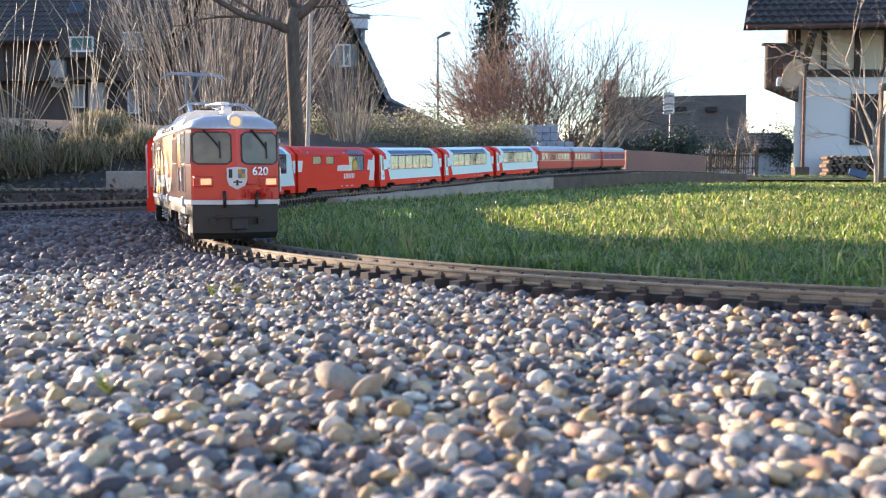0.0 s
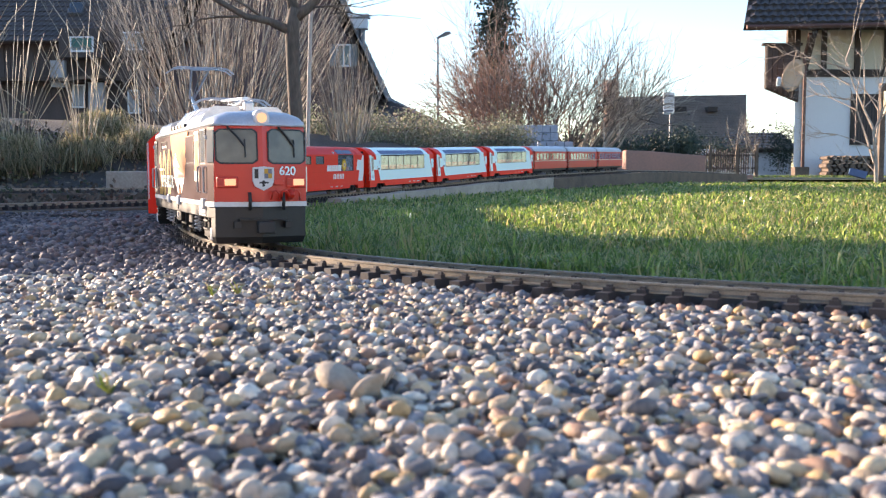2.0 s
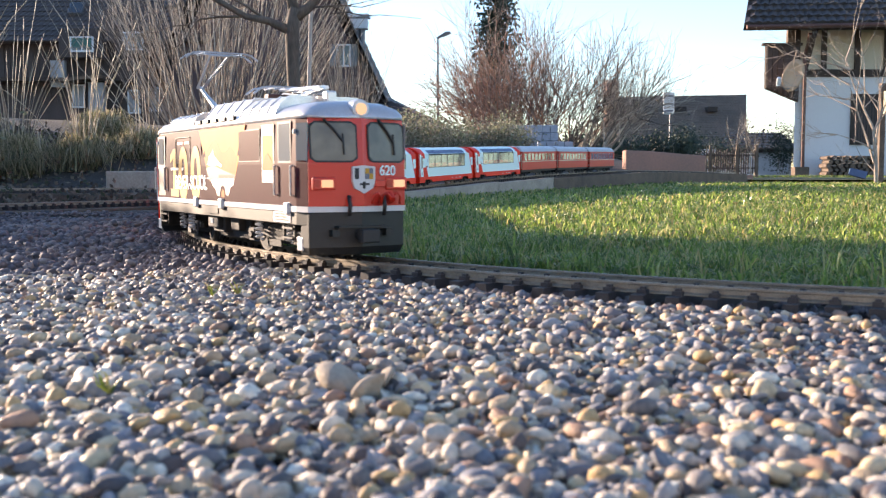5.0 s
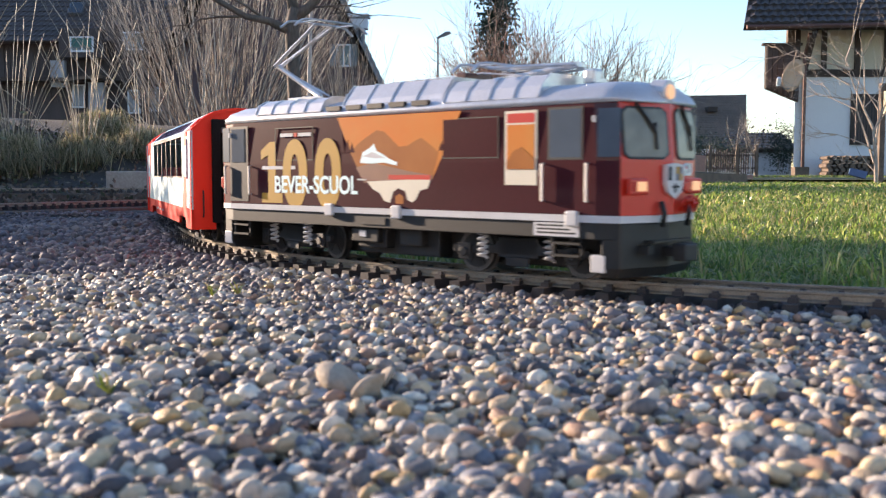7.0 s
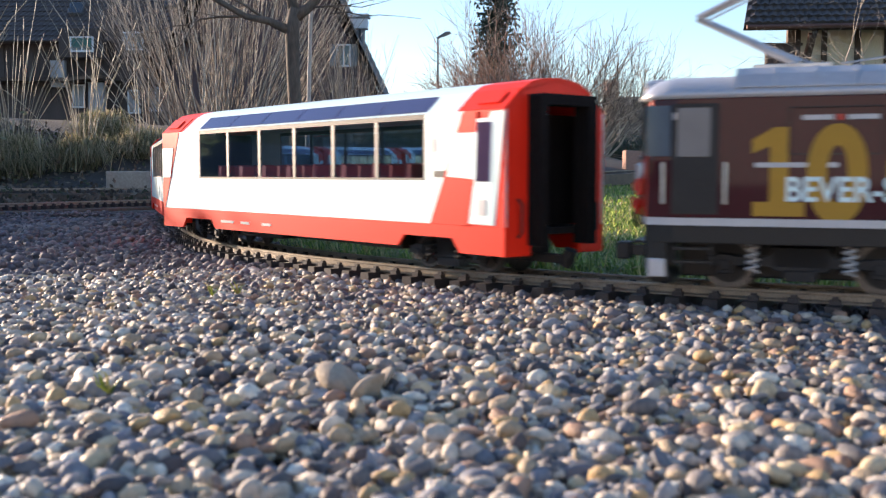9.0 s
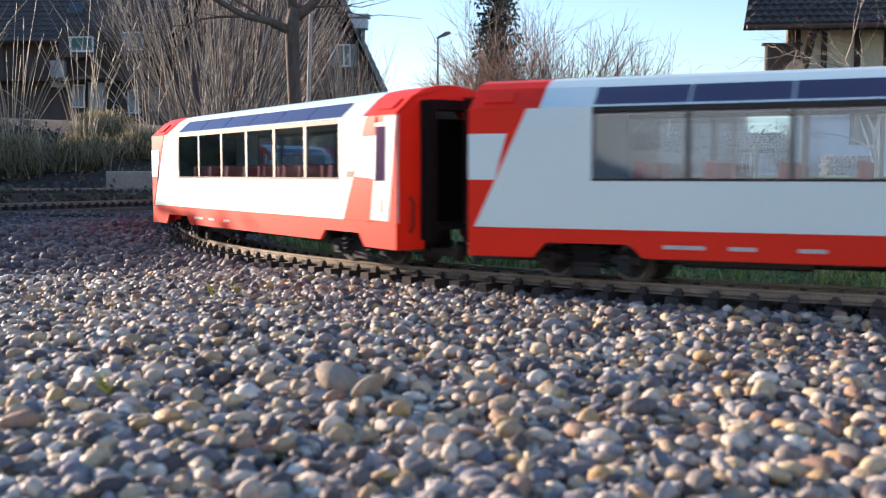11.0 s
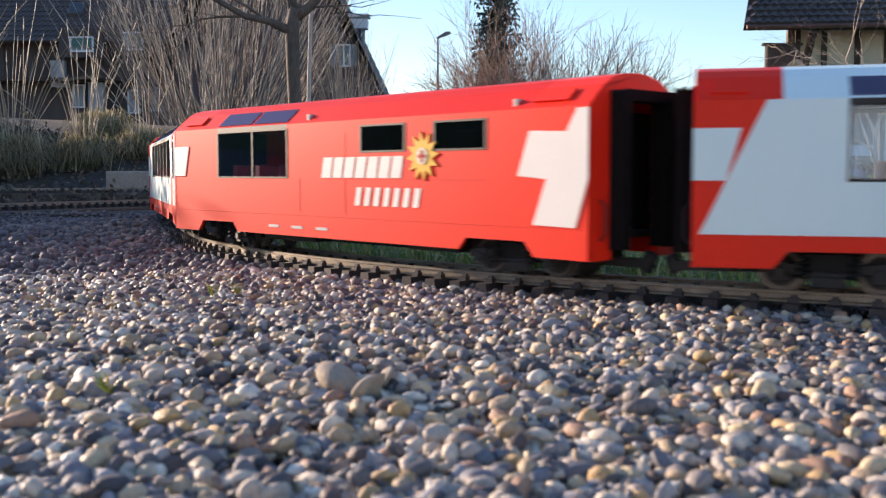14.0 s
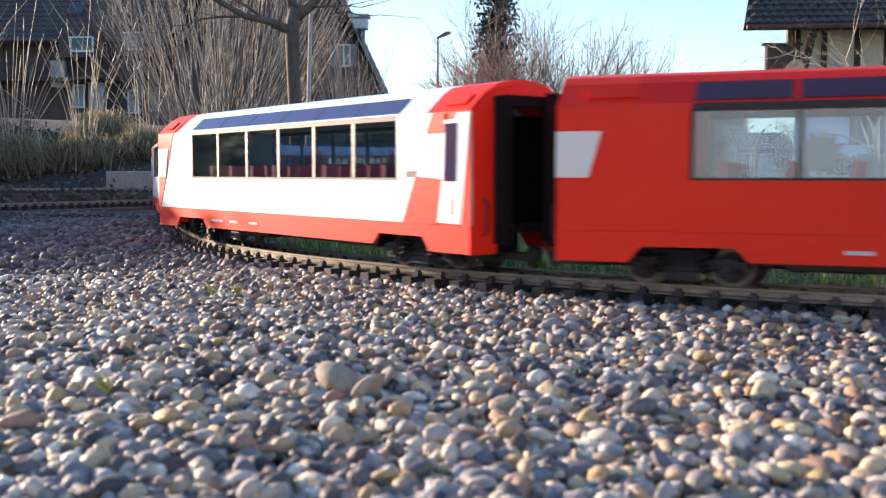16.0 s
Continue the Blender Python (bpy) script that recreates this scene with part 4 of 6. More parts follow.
    # sides
    for k in (-1, 1):
        f = SIDE

        def put(name, poly, out, m, label=""):
            pl = poly if k < 0 else mirror(poly)
            return recalc(part(name, Geo().prism(pl, k * (f + .00006 + out * .08), k * (f + out * .08 - .0006)), m, loco, label))
        for x in (.2165,):
            pl = rect(x - .0155, x + .0155, .1010, .1392)
            put("cab_window_frame", rect(x - .0175, x + .0175, .0990, .1412), .0004, M_BLACK)
            put("cab_window", pl, .0009, M_TINTCAB, "cab side window")
        put("cab_doorway", rect(-.2475, -.2135, .058, .1395), .004, M_BLACK, "dark cab door")
        put("door_window", rect(-.2435, -.2195, .1005, .1365), .009, M_TINTCAB, "blue-grey door window")
        for x in (-.2535, -.2085, .1955, .2395):
            part("handrail", Geo().tube([(x, k * (f + .003), .066), (x, k * (f + .003), .096)], .0013, 6).tube([(x, k * f, .066), (x, k * (f + .003), .066)], .0009, 5).tube([(x, k * f, .096), (x, k * (f + .003), .096)], .0009, 5), M_PANTO, loco)
        # orange mountain picture, built of flat pieces
        put("orange_picture", [(-.0635, .1428), (.103, .1428), (.083, .108), (.068, .083), (-.024, .079), (-.044, .108)], .0004, M_ORANGE, "orange mountain picture")
        put("mountain", [(-.044, .108), (-.034, .116), (-.022, .122), (-.006, .129), (.004, .1275), (.012, .122), (.024, .113), (.036, .1135), (.046, .118), (.054, .1205), (.062, .116), (.076, .107), (.068, .083), (-.024, .079)], .0009, M_ORANGE2, "brown mountain shape")
        put("dark_slope", [(-.036, .094), (-.012, .0985), (.012, .0945), (.036, .0905), (.068, .0865), (.068, .083), (-.024, .079)], .0011, M_BROWNPRINT)
        for x, h in ((-.056, .018), (-.048, .013), (-.0415, .010), (.080, .009), (.0855, .013)):
            put("printed_fir", [(x - .004, .1085), (x + .004, .1085), (x + .0012, .1085 + h * .6), (x, .1085 + h)], .0012, M_MAROON)
        put("foreground_shape", [(-.020, .0805), (.066, .0835), (.062, .0745), (.052, .0725), (.047, .0645), (.042, .0615), (.036, .0635), (.033, .0715), (.024, .0745), (.017, .0715), (.012, .0605), (.004, .0625), (-.002, .0695), (-.012, .0735)], .0012, M_CREAM)
        put("printed_arch", [(.020, .0600), (.030, .0600), (.0305, .0665), (.025, .0695), (.0195, .0665)], .0013, M_ORANGE2)
        put("small_train_picture", [(-.030, .0985), (-.026, .1085), (-.016, .1125), (-.010, .1165), (-.006, .1095), (.002, .1065), (.010, .1025), (.022, .0985), (.021, .0955), (.004, .0985), (-.014, .0975)], .0014, M_WHITE)
        put("small_train_roof", [(-.026, .1045), (-.012, .1085), (.006, .1028), (-.008, .1025)], .0016, M_STRIPE)
        put("red_label", rect(.0105, .0655, .0825, .0868), .0016, M_RED)
        for x0, x1, z0, z1 in ((-.165, -.102, .1349, .1357), (-.165, -.102, .1016, .1024), (-.165, -.1642, .1016, .1357), (-.1028, -.102, .1016, .1357)):
            put("hatch_outline", rect(x0, x1, z0, z1), .0012, M_BLACK)
        put("side_panel", rect(.0805, .1465, .1012, .1365), .0003, M_BLACK)
        put("side_panel", rect(.0815, .1455, .1022, .1355), .0006, M_MAROON)
        put("poster", rect(.1535, .188, .0785, .140), .0008, M_CREAM, "white-edged poster")
        put("poster_field", rect(.1560, .1855, .0915, .1285), .0030, M_ORANGE)
        put("poster_field", rect(.1560, .1855, .1300, .1378), .0030, M_RED)
        put("poster_field", [(.1555, .097), (.163, .107), (.172, .110), (.180, .104), (.186, .099), (.1855, .0915), (.1560, .0915)], .0060, M_ORANGE2)
        for x0, x1, z in ((-.156, -.135, .1262), (-.126, -.105, .1262), (-.188, -.131, .0925)):
            put("lettering_bar", rect(x0, x1, z, z + .0035), .0012, M_STRIPE)
        put("small_cross", rect(-.1328, -.1285, .1258, .1301), .0014, M_RED)
        put("lettering_bar", rect(-.034, -.022, .0815, .083), .0020, M_STRIPE)
        rot = Matrix.Rotation(radians(90), 4, "X") if k < 0 else Matrix.Rotation(radians(180), 4, "Z") @ Matrix.Rotation(radians(90), 4, "X")
        at = (lambda x, z, o: Matrix.Translation((x, -f - o, z))) if k < 0 else (lambda x, z, o: Matrix.Translation((-x, f + o, z)))
        for digit, x in (("0", -.1515), ("0", -.0985)):
            lettering("jubilee_digit", digit, .092, at(x, .0565, .00012) @ rot, M_YELLOW, loco, "large gold digit", bold=.0034, stretch=.86, depth=.00004)
        put("jubilee_digit", [(-.189, .0572), (-.153, .0572), (-.153, .0675), (-.1645, .0675), (-.1645, .1215), (-.1745, .1215), (-.190, .1125), (-.190, .1025), (-.1775, .1080), (-.1775, .0675), (-.189, .0675)], .0010, M_YELLOW, "large gold digit")
        lettering("route_name", "BEVER-SCUOL", .0245, at(-.167, .0685, .00022) @ rot, M_WHITE, loco, "white route name", bold=.0006, stretch=.865, depth=.00004)
        put("data_plate", rect(.185, .231, .0375, .0485), -.0002, M_STRIPE)
        put("data_plate", rect(-.03, .005, .0395, .0465), -.0002, M_BLACK)
        for i in range(3):
            put("lettering_bar", rect(.188, .228 - .006 * i, .0395 + .003 * i, .041 + .003 * i), .0002, M_GREY)
        for x in (-.075, .022, .225):
            part("jack_block", Geo().box(x - .006, x + .006, *sorted((k * .058, k * .0625)), .046, .0585), M_STRIPE, loco, "", .0015)
        for x in (-.232, .2165):
            part("cab_steps", Geo().box(x - .014, x + .014, *sorted((k * .05, k * .057)), .031, .033).box(x - .014, x + .014, *sorted((k * .05, k * .057)), .021, .023).box(x - .015, x - .013, *sorted((k * .052, k * .055)), .019, .038).box(x + .013, x + .015, *sorted((k * .052, k * .055)), .019, .038), M_GREY, loco)
        for x in (-.258, .247):
            part("sand_pipe", Geo().box(x - .007, x + .007, *sorted((k * .046, k * .056)), .010, .024), M_STRIPE, loco, "", .001)
    # roof
    def sect(x, w, zs):
        return [(x, y * w, z) for y, z in zs]
    prof = [(-.0578, .1435), (-.0565, .149), (-.050, .1555), (-.036, .1605), (0, .1625), (.036, .1605), (.050, .1555), (.0565, .149), (.0578, .1435)]
    rings = []
    for x, w, h in ((-.2755, .60, .15), (-.270, .86, .55), (-.262, .955, .85), (-.248, 1, 1), (.248, 1, 1), (.262, .955, .85), (.270, .86, .55), (.2755, .60, .15)):
        rings.append([(x, y * w, .1435 + (z - .1435) * h) for y, z in prof])
    recalc(part("roof", Geo().loft(rings), M_SILVER, loco, "silver rounded roof", smooth=True))
    for x0, x1, top, w in ((-.203, -.092, .1655, .052), (-.066, .071, .1745, .047), (.077, .186, .1700, .051)):
        pl = [(-w - .005, .150), (-w, .160), (-w + .012, top), (w - .012, top), (w, .160), (w + .005, .150)]
        recalc(part("roof_hatch", Geo().loft([[(x0 + .0, a, b) for a, b in pl], [(x0 + .006, a, b + .0005) for a, b in pl], [(x1, a, b) for a, b in pl]]), M_SILVER, loco, "raised silver roof hatch", .001))
        n = 4
        for i in range(n + 1):
            x = x0 + (x1 - x0) * i / n
            pl2 = [(a * 1.01, b + .0012) for a, b in pl]
            recalc(part("rib", Geo().loft([[(max(x0, x - .0012), a, b) for a, b in pl2], [(x + .0012, a, b) for a, b in pl2]]), M_PANTO, loco))
    for k in (-1, 1):
        for i in range(5):
            x = -.083 + i * .0305
            part("vent", Geo().box(x, x + .021, *sorted((k * .0535, k * .0575)), .1500, .1545), M_BLACK, loco)
    # pantographs: the rear one raised, the front one folded
    for px, up in ((-.165, True), (.135, False)):
        pan = part("pantograph", Geo().box(px - .028, px + .028, -.020, -.016, .167, .1705).box(px - .028, px + .028, .016, .020, .167, .1705).box(px - .003, px + .003, -.020, .020, .166, .171), M_PANTO, loco, "raised single-arm pantograph" if up else "folded pantograph", .0006)
        g = Geo()
        for x in (-.024, .024):
            for y in (-.018, .018):
                g.tube([(px + x, y, .158), (px + x, y, .167)], [.0042, .0028], 8)
        part("insulator", g, M_BROWN, pan, "brown insulators")
        if up:
            foot, knee, head = (px + .004, 0, .172), (px - .072, 0, .210), (px + .012, 0, .2475)
        else:
            foot, knee, head = (px - .045, 0, .172), (px + .052, 0, .181), (px - .040, 0, .1835)
        part("lower_arm", Geo().tube([foot, knee], [.0036, .0027], 8).tube([(foot[0] + .010, .004, foot[2]), (knee[0] + .004, .003, knee[2] - .004)], .0011, 6), M_PANTO, pan)
        g = Geo()
        for y in (-.013, .013):
            g.tube([(knee[0], y * .3, knee[2]), (head[0], y, head[2])], [.0021, .0017], 6)
        g.tube([(knee[0] + .006, 0, knee[2] - .003), (head[0] + .004, 0, head[2] - .003)], .0008, 5)
        part("upper_arm", g, M_PANTO, pan)
        g = Geo()
        for dx in (-.012, .012):
            g.tube([(head[0] + dx, -.050, head[2] - .006), (head[0] + dx, -.040, head[2] + .001), (head[0] + dx, -.030, head[2] + .0025), (head[0] + dx, .030, head[2] + .0025), (head[0] + dx, .040, head[2] + .001), (head[0] + dx, .050, head[2] - .006)], .0013, 6)
        for y in (-.026, .026):
            g.tube([(head[0] - .014, y, head[2] + .001), (head[0] + .014, y, head[2] + .001)], .0012, 6)
        g.tube([(head[0], -.014, head[2]), (head[0], .014, head[2])], .0014, 6)
        part("contact_bow", g, M_PANTO, pan, "contact bow with two strips")
    part("roof_cable", Geo().tube([(.035, 0, .176), (.075, 0, .181), (.125, .0, .176)], .0011, 6), M_PANTO, loco)
    part("roof_cable", Geo().tube([(-.13, .01, .172), (-.06, .012, .181), (.04, .006, .181)], .0009, 6), M_PANTO, loco)
    part("switch_gear", Geo().box(.058, .07, -.018, .018, .1745, .181), M_BROWN, loco, "", .001)
    part("horn", Geo().box(.195, .207, -.006, .006, .163, .176), M_PANTO, loco, "", .002)
    for x in (-.15, .15):
        bogie(loco, x, .0195, .055, .043, True)
    return loco


M_TINTCAB = mat("cab_window_glass", (.07, .095, .125), 0.08, 0, (.10, .13, .165), 8, 30, 0.5, spec=0.6, coat=0.2)
M_MULLION = mat("satin_window_bar", (.05, .05, .055), 0.5, 0, (.06, .06, .065), 20, 200, 0.4, coat=1.0)
M_SCREEN = mat("windscreen_glass", (.20, .185, .135), 0.22, 0, (.10, .095, .075), 12, 40, 0.5, spec=.5)
M_GREYBLUE = mat("slate_print", (.16, .17, .22), 0.4)
M_BROWNPRINT = mat("dark_brown_print", (.17, .055, .03), 0.5, 0, (.22, .08, .035), 12, 40, 0.5)
M_BELLOWS = mat("matt_rubber", (.010, .009, .009), 0.9, 0, (.016, .014, .014), 60, 500, 0.5, 0.2, spec=0.1)
M_BROWN = mat("insulator_brown", (.10, .035, .025), 0.3)
loco = locomotive()
cars = [panorama_car("white and red panorama carriage with long windows", "express train")]
for label in ("white and red panorama carriage with red seats inside", "white and red panorama carriage with tinted roof windows",
              "white and red panorama carriage on the far line", "last white panorama carriage before the red coaches"):
    cars.append(tagged(copy_thing(cars[0], Matrix()), label))
service = service_car()
coaches = [old_coach("older red coach with cream stripe and grey roof", True)]
for label in ("second older red coach with grey roof", "last older red coach with cream handrails"):
    coaches.append(tagged(copy_thing(coaches[0], Matrix()), label))
GAP, PITCH = .685, .713
TRAIN = [(loco, 0.0, .15), (cars[0], GAP, .23), (cars[1], GAP + PITCH, .23), (service, GAP + 2 * PITCH, .23)]
TRAIN += [(cars[2 + i], GAP + (3 + i) * PITCH, .23) for i in range(3)]
TRAIN += [(c, GAP + 5 * PITCH + .675 + i * .645, .2) for i, c in enumerate(coaches)]


# ---- planting behind the track ----
def twig(g, rng, base, tip, r, n=4, bend=.06, sides=3):
    b, t = np.array(base), np.array(tip)
    ln = np.linalg.norm(t - b)
    side = rng.normal(0, 1, 3) * ln * bend
    pts = [tuple(b + (t - b) * k / (n - 1) + side * math.sin(math.pi * k / (n - 1)) + (rng.normal(0, .012, 3) * ln if 0 < k < n - 1 else 0)) for k in range(n)]
    g.tube(pts, [r * (1 - .75 * k / (n - 1)) for k in range(n)], sides, cap=False)
    return pts


def branchy(g, rng, base, direction, length, r, level, spread=.55, kids=3, up=.25, sides=4):
    """A limb that splits into ever thinner ones."""
    d = Vector(direction).normalized()
    tip = Vector(base) + d * length
    pts = twig(g, rng, base, tip, r, 4 if level else 3, .05, sides if level > 1 else 3)
    if level == 0:
        return
    for k in range(kids + (level > 1)):
        p = Vector(pts[rng.integers(1, len(pts))]) if k else Vector(pts[-1])
        nd = (d + Vector(rng.normal(0, spread, 3)) + Vector((0, 0, up))).normalized()
        branchy(g, rng, p, nd, length * rng.uniform(.5, .8), r * (.5 if k else .62), level - 1, spread, kids, up, sides)


def leaf_cloud(rng, centres, n, size, spread, flat=.8):
    """Many small folded leaves round the given centres."""
    g = Geo()
    v, f = [], []
    c = np.array(centres)
    for _ in range(n):
        p = c[rng.integers(len(c))] + rng.normal(0, 1, 3) * spread
        s = size * rng.uniform(.6, 1.4)
        a = Vector(rng.normal(0, 1, 3)).normalized()
        b = a.orthogonal().normalized()
        k = len(v)
        v += [tuple(p), tuple(p + np.array(a) * s * .5 + np.array(b) * s * .3), tuple(p + np.array(a) * s), tuple(p + np.array(a) * s * .5 - np.array(b) * s * .3)]
        f += [(k, k + 1, k + 2), (k, k + 2, k + 3)]
    return g.add(v, f)


def upright_bush(name, label, x0, x1, y0, y1, n, h, seed, r=.0055, lean=.35, material=None, zbase=None):
    rng = np.random.default_rng(seed)
    b = thing(name, label, "bush")
    g, g2 = Geo(), Geo()
    xm = (x0 + x1) / 2
    for i in range(n):
        u = rng.uniform(-1, 1)
        x, y = xm + u * (x1 - x0) * .32, rng.uniform(y0, y1)
        z = ground_z(x, y) - .05
        hh = h * rng.uniform(.55, 1.1) * (1 - .25 * abs(u))
        tip = (x + (u * lean + rng.normal(0, .13)) * hh, y + rng.normal(0, .1) * hh, z + hh)
        pts = twig(g, rng, (x, y, z), tip, r * rng.uniform(.6, 1.3), 5, .035)
        for _ in range(rng.integers(1, 4)):
            p = pts[rng.integers(2, 4)]
            q = np.array(p) + np.array((rng.normal(u * .1, .13), rng.normal(0, .1), rng.uniform(.15, .45))) * hh * .55
            twig(g2, rng, p, q, r * .45, 3, .05)
    part("stem_cluster", g, material or M_STEM, b)["kind"] = "stuff"
    part("twig_cluster", g2, material or M_STEM, b)["kind"] = "stuff"
    return b


upright_bush("bare_shrub", "tall bare shrub with many upright pale brown stems", -2.6, -1.15, 8.0, 9.4, 350, 2.0, 31, .0056, .58)
upright_bush("bare_shrub", "slender bare shrub with pale upright stems", -1.0, -.60, 8.4, 9.0, 110, 1.05, 33, .0042, .25)


def clump_shrub(name, label, x0, x1, y0, y1, z0, z1, n, leaf, seed, material=None, category="shrub"):
    rng = np.random.default_rng(seed)
    b = thing(name, label, category)
    g = Geo()
    heads = []
    for _ in range(max(12, n // 110)):
        x, y = rng.uniform(x0, x1), rng.uniform(y0, y1)
        top = z0 + (z1 - z0) * rng.uniform(.35, 1.0) * (.75 + .35 * noise.noise(Vector((x * 2.5, y * 2, seed))))
        pts = twig(g, rng, (x + rng.normal(0, .05), y, z0 - .1), (x, y, top), .006, 4, .08)
        heads += [pts[-1], pts[-2], tuple(np.array(pts[-1]) + rng.normal(0, .07, 3))]
    part("stem_cluster", g, M_STEM, b)["kind"] = "stuff"
    part("leaf_cluster", leaf_cloud(rng, heads, n, leaf, (z1 - z0) * .13), material or M_LEAF, b)["kind"] = "stuff"
    return b


clump_shrub("evergreen_shrub", "grey-green evergreen shrub along the bank", -1.75, -.6, 9.2, 10.4, .2, .74, 15000, .026, 41)
clump_shrub("evergreen_shrub", "low grey-green shrub behind the far track", -.8, .15, 9.6, 10.8, .2, .70, 14000, .026, 42)
clump_shrub("evergreen_shrub", "grey-green shrub beside the stacked blocks", .0, .85, 10.0, 11.2, .2, .66, 12000, .026, 43)
clump_shrub("evergreen_shrub", "dark clipped evergreen by the old roof", 4.95, 5.35, 21.5, 22.2, .3, 1.15, 3000, .05, 44, M_NEEDLE)
clump_shrub("evergreen_shrub", "dark evergreen hedge before the tiled roof", 2.3, 4.7, 18.5, 19.5, .3, .95, 6000, .06, 45, M_NEEDLE)
# The next six shrubs stand out of view, added to shade gravel, bank and track.
clump_shrub("evergreen_shrub", "unseen dense evergreen added to shade the gravel beside the bank", -4.55, -4.15, 4.45, 5.0, .1, 1.0, 9000, .06, 46)
clump_shrub("evergreen_shrub", "unseen grey-green shrub added to shade the planted bank", -5.2, -4.5, 4.9, 5.6, .1, .98, 5000, .07, 53)
clump_shrub("evergreen_shrub", "unseen grey-green shrub added as a shade caster above the bank", -4.6, -3.75, 5.7, 6.7, .15, 1.1, 6000, .07, 54)
clump_shrub("shade_shrub", "unseen low evergreen added to shade the gravel near the bank", -1.98, -1.74, 2.1, 2.8, .0, .41, 5500, .028, 55)
clump_shrub("shade_shrub", "unseen low evergreen added to shade the second track", -2.3, -1.88, 2.85, 3.75, .0, .52, 9000, .035, 56)
clump_shrub("shade_shrub", "unseen low evergreen added to shade the far end of the second track", -2.6, -2.05, 3.7, 4.45, .0, .55, 7000, .035, 57)
clump_shrub("evergreen_shrub", "dark evergreen by the garden fence", 5.75, 6.6, 22.0, 23.0, .1, .85, 2500, .05, 47, M_NEEDLE)

# a tree added out of view: its crown throws the shade along the lawn's edge
rng_s = np.random.default_rng(58)
standard = thing("shade_tree", "unseen small evergreen tree with a bare trunk, added to shade the lawn's edge", "tree")
part("trunk", Geo().tube([(-4.35, 4.78, 0), (-4.34, 4.79, .7), (-4.35, 4.8, 1.35)], [.035, .03, .022], 8), M_BARK, standard)
g, heads = Geo(), []
for _ in range(70):
    tip = (-4.35 + rng_s.uniform(-.3, .3), 4.8 + rng_s.uniform(-.24, .24), rng_s.uniform(1.31, 1.62))
    pts = twig(g, rng_s, (-4.35, 4.8, 1.3), tip, .006, 4, .06)
    heads += [pts[-1], pts[-2]]
part("bough_cluster", g, M_BARK, standard)["kind"] = "stuff"
part("leaf_cluster", leaf_cloud(rng_s, heads, 9000, .05, .035), M_LEAF, standard)["kind"] = "stuff"

# unseen hedge and pale wall, added beside and behind the viewer for reflections and bounce
M_HEDGE = ramp_mat("hedge_green", [(.05, .065, .03), (.07, .085, .04), (.04, .05, .025)], .8, .8, 9.0, .5, depth=.05)


def hedge_run(name, label, a, b, thick, high):
    """A clipped hedge between two places, its faces lumpy."""
    a, b = Vector((*a, 0)), Vector((*b, 0))
    d = (b - a).normalized()
    side = Vector((-d.y, d.x, 0))
    rings = []
    for s in np.linspace(0, (b - a).length, 90):
        ring = []
        for o, z in ((-.5, -.1), (-.52, high * .3), (-.55, high * .65), (-.45, high * .95), (0, high), (.45, high * .95), (.55, high * .65), (.52, high * .3), (.5, -.1)):
            p = a + d * s + side * (o * thick) + Vector((0, 0, z))
            ring.append(p + (side * o + Vector((0, 0, .4 * (z > .5 * high)))) * .5 * noise.noise(p * 1.3))
        rings.append(ring)
    return tagged(recalc(part(name, Geo().loft(rings), M_HEDGE, smooth=True)), label, "hedge", kind="structure")


hedge_run("hedge", "unseen dark green hedge added beside the garden for dark reflections", (-15, -9), (-15, 27), 1.0, 2.1)
tagged(part("garden_wall", Geo().box(-14, 12, -9.2, -9.0, -.1, 2.2), mat("bounce_wall_plaster", (.66, .66, .64), .9, 0, (.54, .54, .53), .9, 30, .5, .3, depth=.004), bevel=.02),
       "unseen pale plastered wall added behind the yard to bounce light", "garden wall", kind="structure")

# red-twigged round bush: many fine branches from a few stems
rng_r = np.random.default_rng(51)
red_bush = thing("red_twig_bush", "wide bare bush with reddish-brown fine twigs", "bush")
g_red, g_brown = Geo(), Geo()
for i in range(105):
    x, y = rng_r.uniform(.8, 2.5), rng_r.uniform(15.4, 16.6)
    u = (x - 1.65) / .85
    branchy(g_red if u < .3 else g_brown, rng_r, (x, y, .35), (u * .85 + rng_r.normal(0, .3), rng_r.normal(0, .3), 1.0), rng_r.uniform(.6, 1.0), .019, 3, .42, 3, .08)
for i in range(16):
    x = rng_r.uniform(.75, 1.5)
    branchy(g_red if i % 3 else g_brown, rng_r, (x, rng_r.uniform(15.6, 16.4), .4), (rng_r.normal(-.05, .22), rng_r.normal(0, .25), 1.0), rng_r.uniform(.85, 1.15), .016, 3, .36, 3, .12)
part("branch_cluster", g_red, M_RED_STEM, red_bush, "reddish twigs")["kind"] = "stuff"
part("branch_cluster", g_brown, M_STEM, red_bush, "grey-brown twigs")["kind"] = "stuff"

# bare tree at the bank
rng_t = np.random.default_rng(61)
tree = thing("bare_tree", "bare garden tree with dark forked trunk", "tree", m=Matrix.Translation((0, 0, .0216)) @ Matrix.Diagonal((.8, .8, .8, 1)))
g = Geo()
g.tube([(-1.13, 8, .1), (-1.14, 8, .5), (-1.16, 8, .9), (-1.165, 8, 1.22), (-1.14, 8, 1.38)], [.062, .055, .05, .056, .045], 10)
g.tube([(-1.165, 8, 1.2), (-1.33, 7.95, 1.27), (-1.50, 7.9, 1.30), (-1.75, 7.9, 1.44), (-2.0, 7.9, 1.62)], [.042, .03, .024, .02, .014], 7)
g.tube([(-1.15, 8, 1.3), (-1.05, 8.02, 1.38), (-.95, 8.05, 1.5), (-.85, 8.05, 1.75)], [.045, .04, .034, .025], 8)
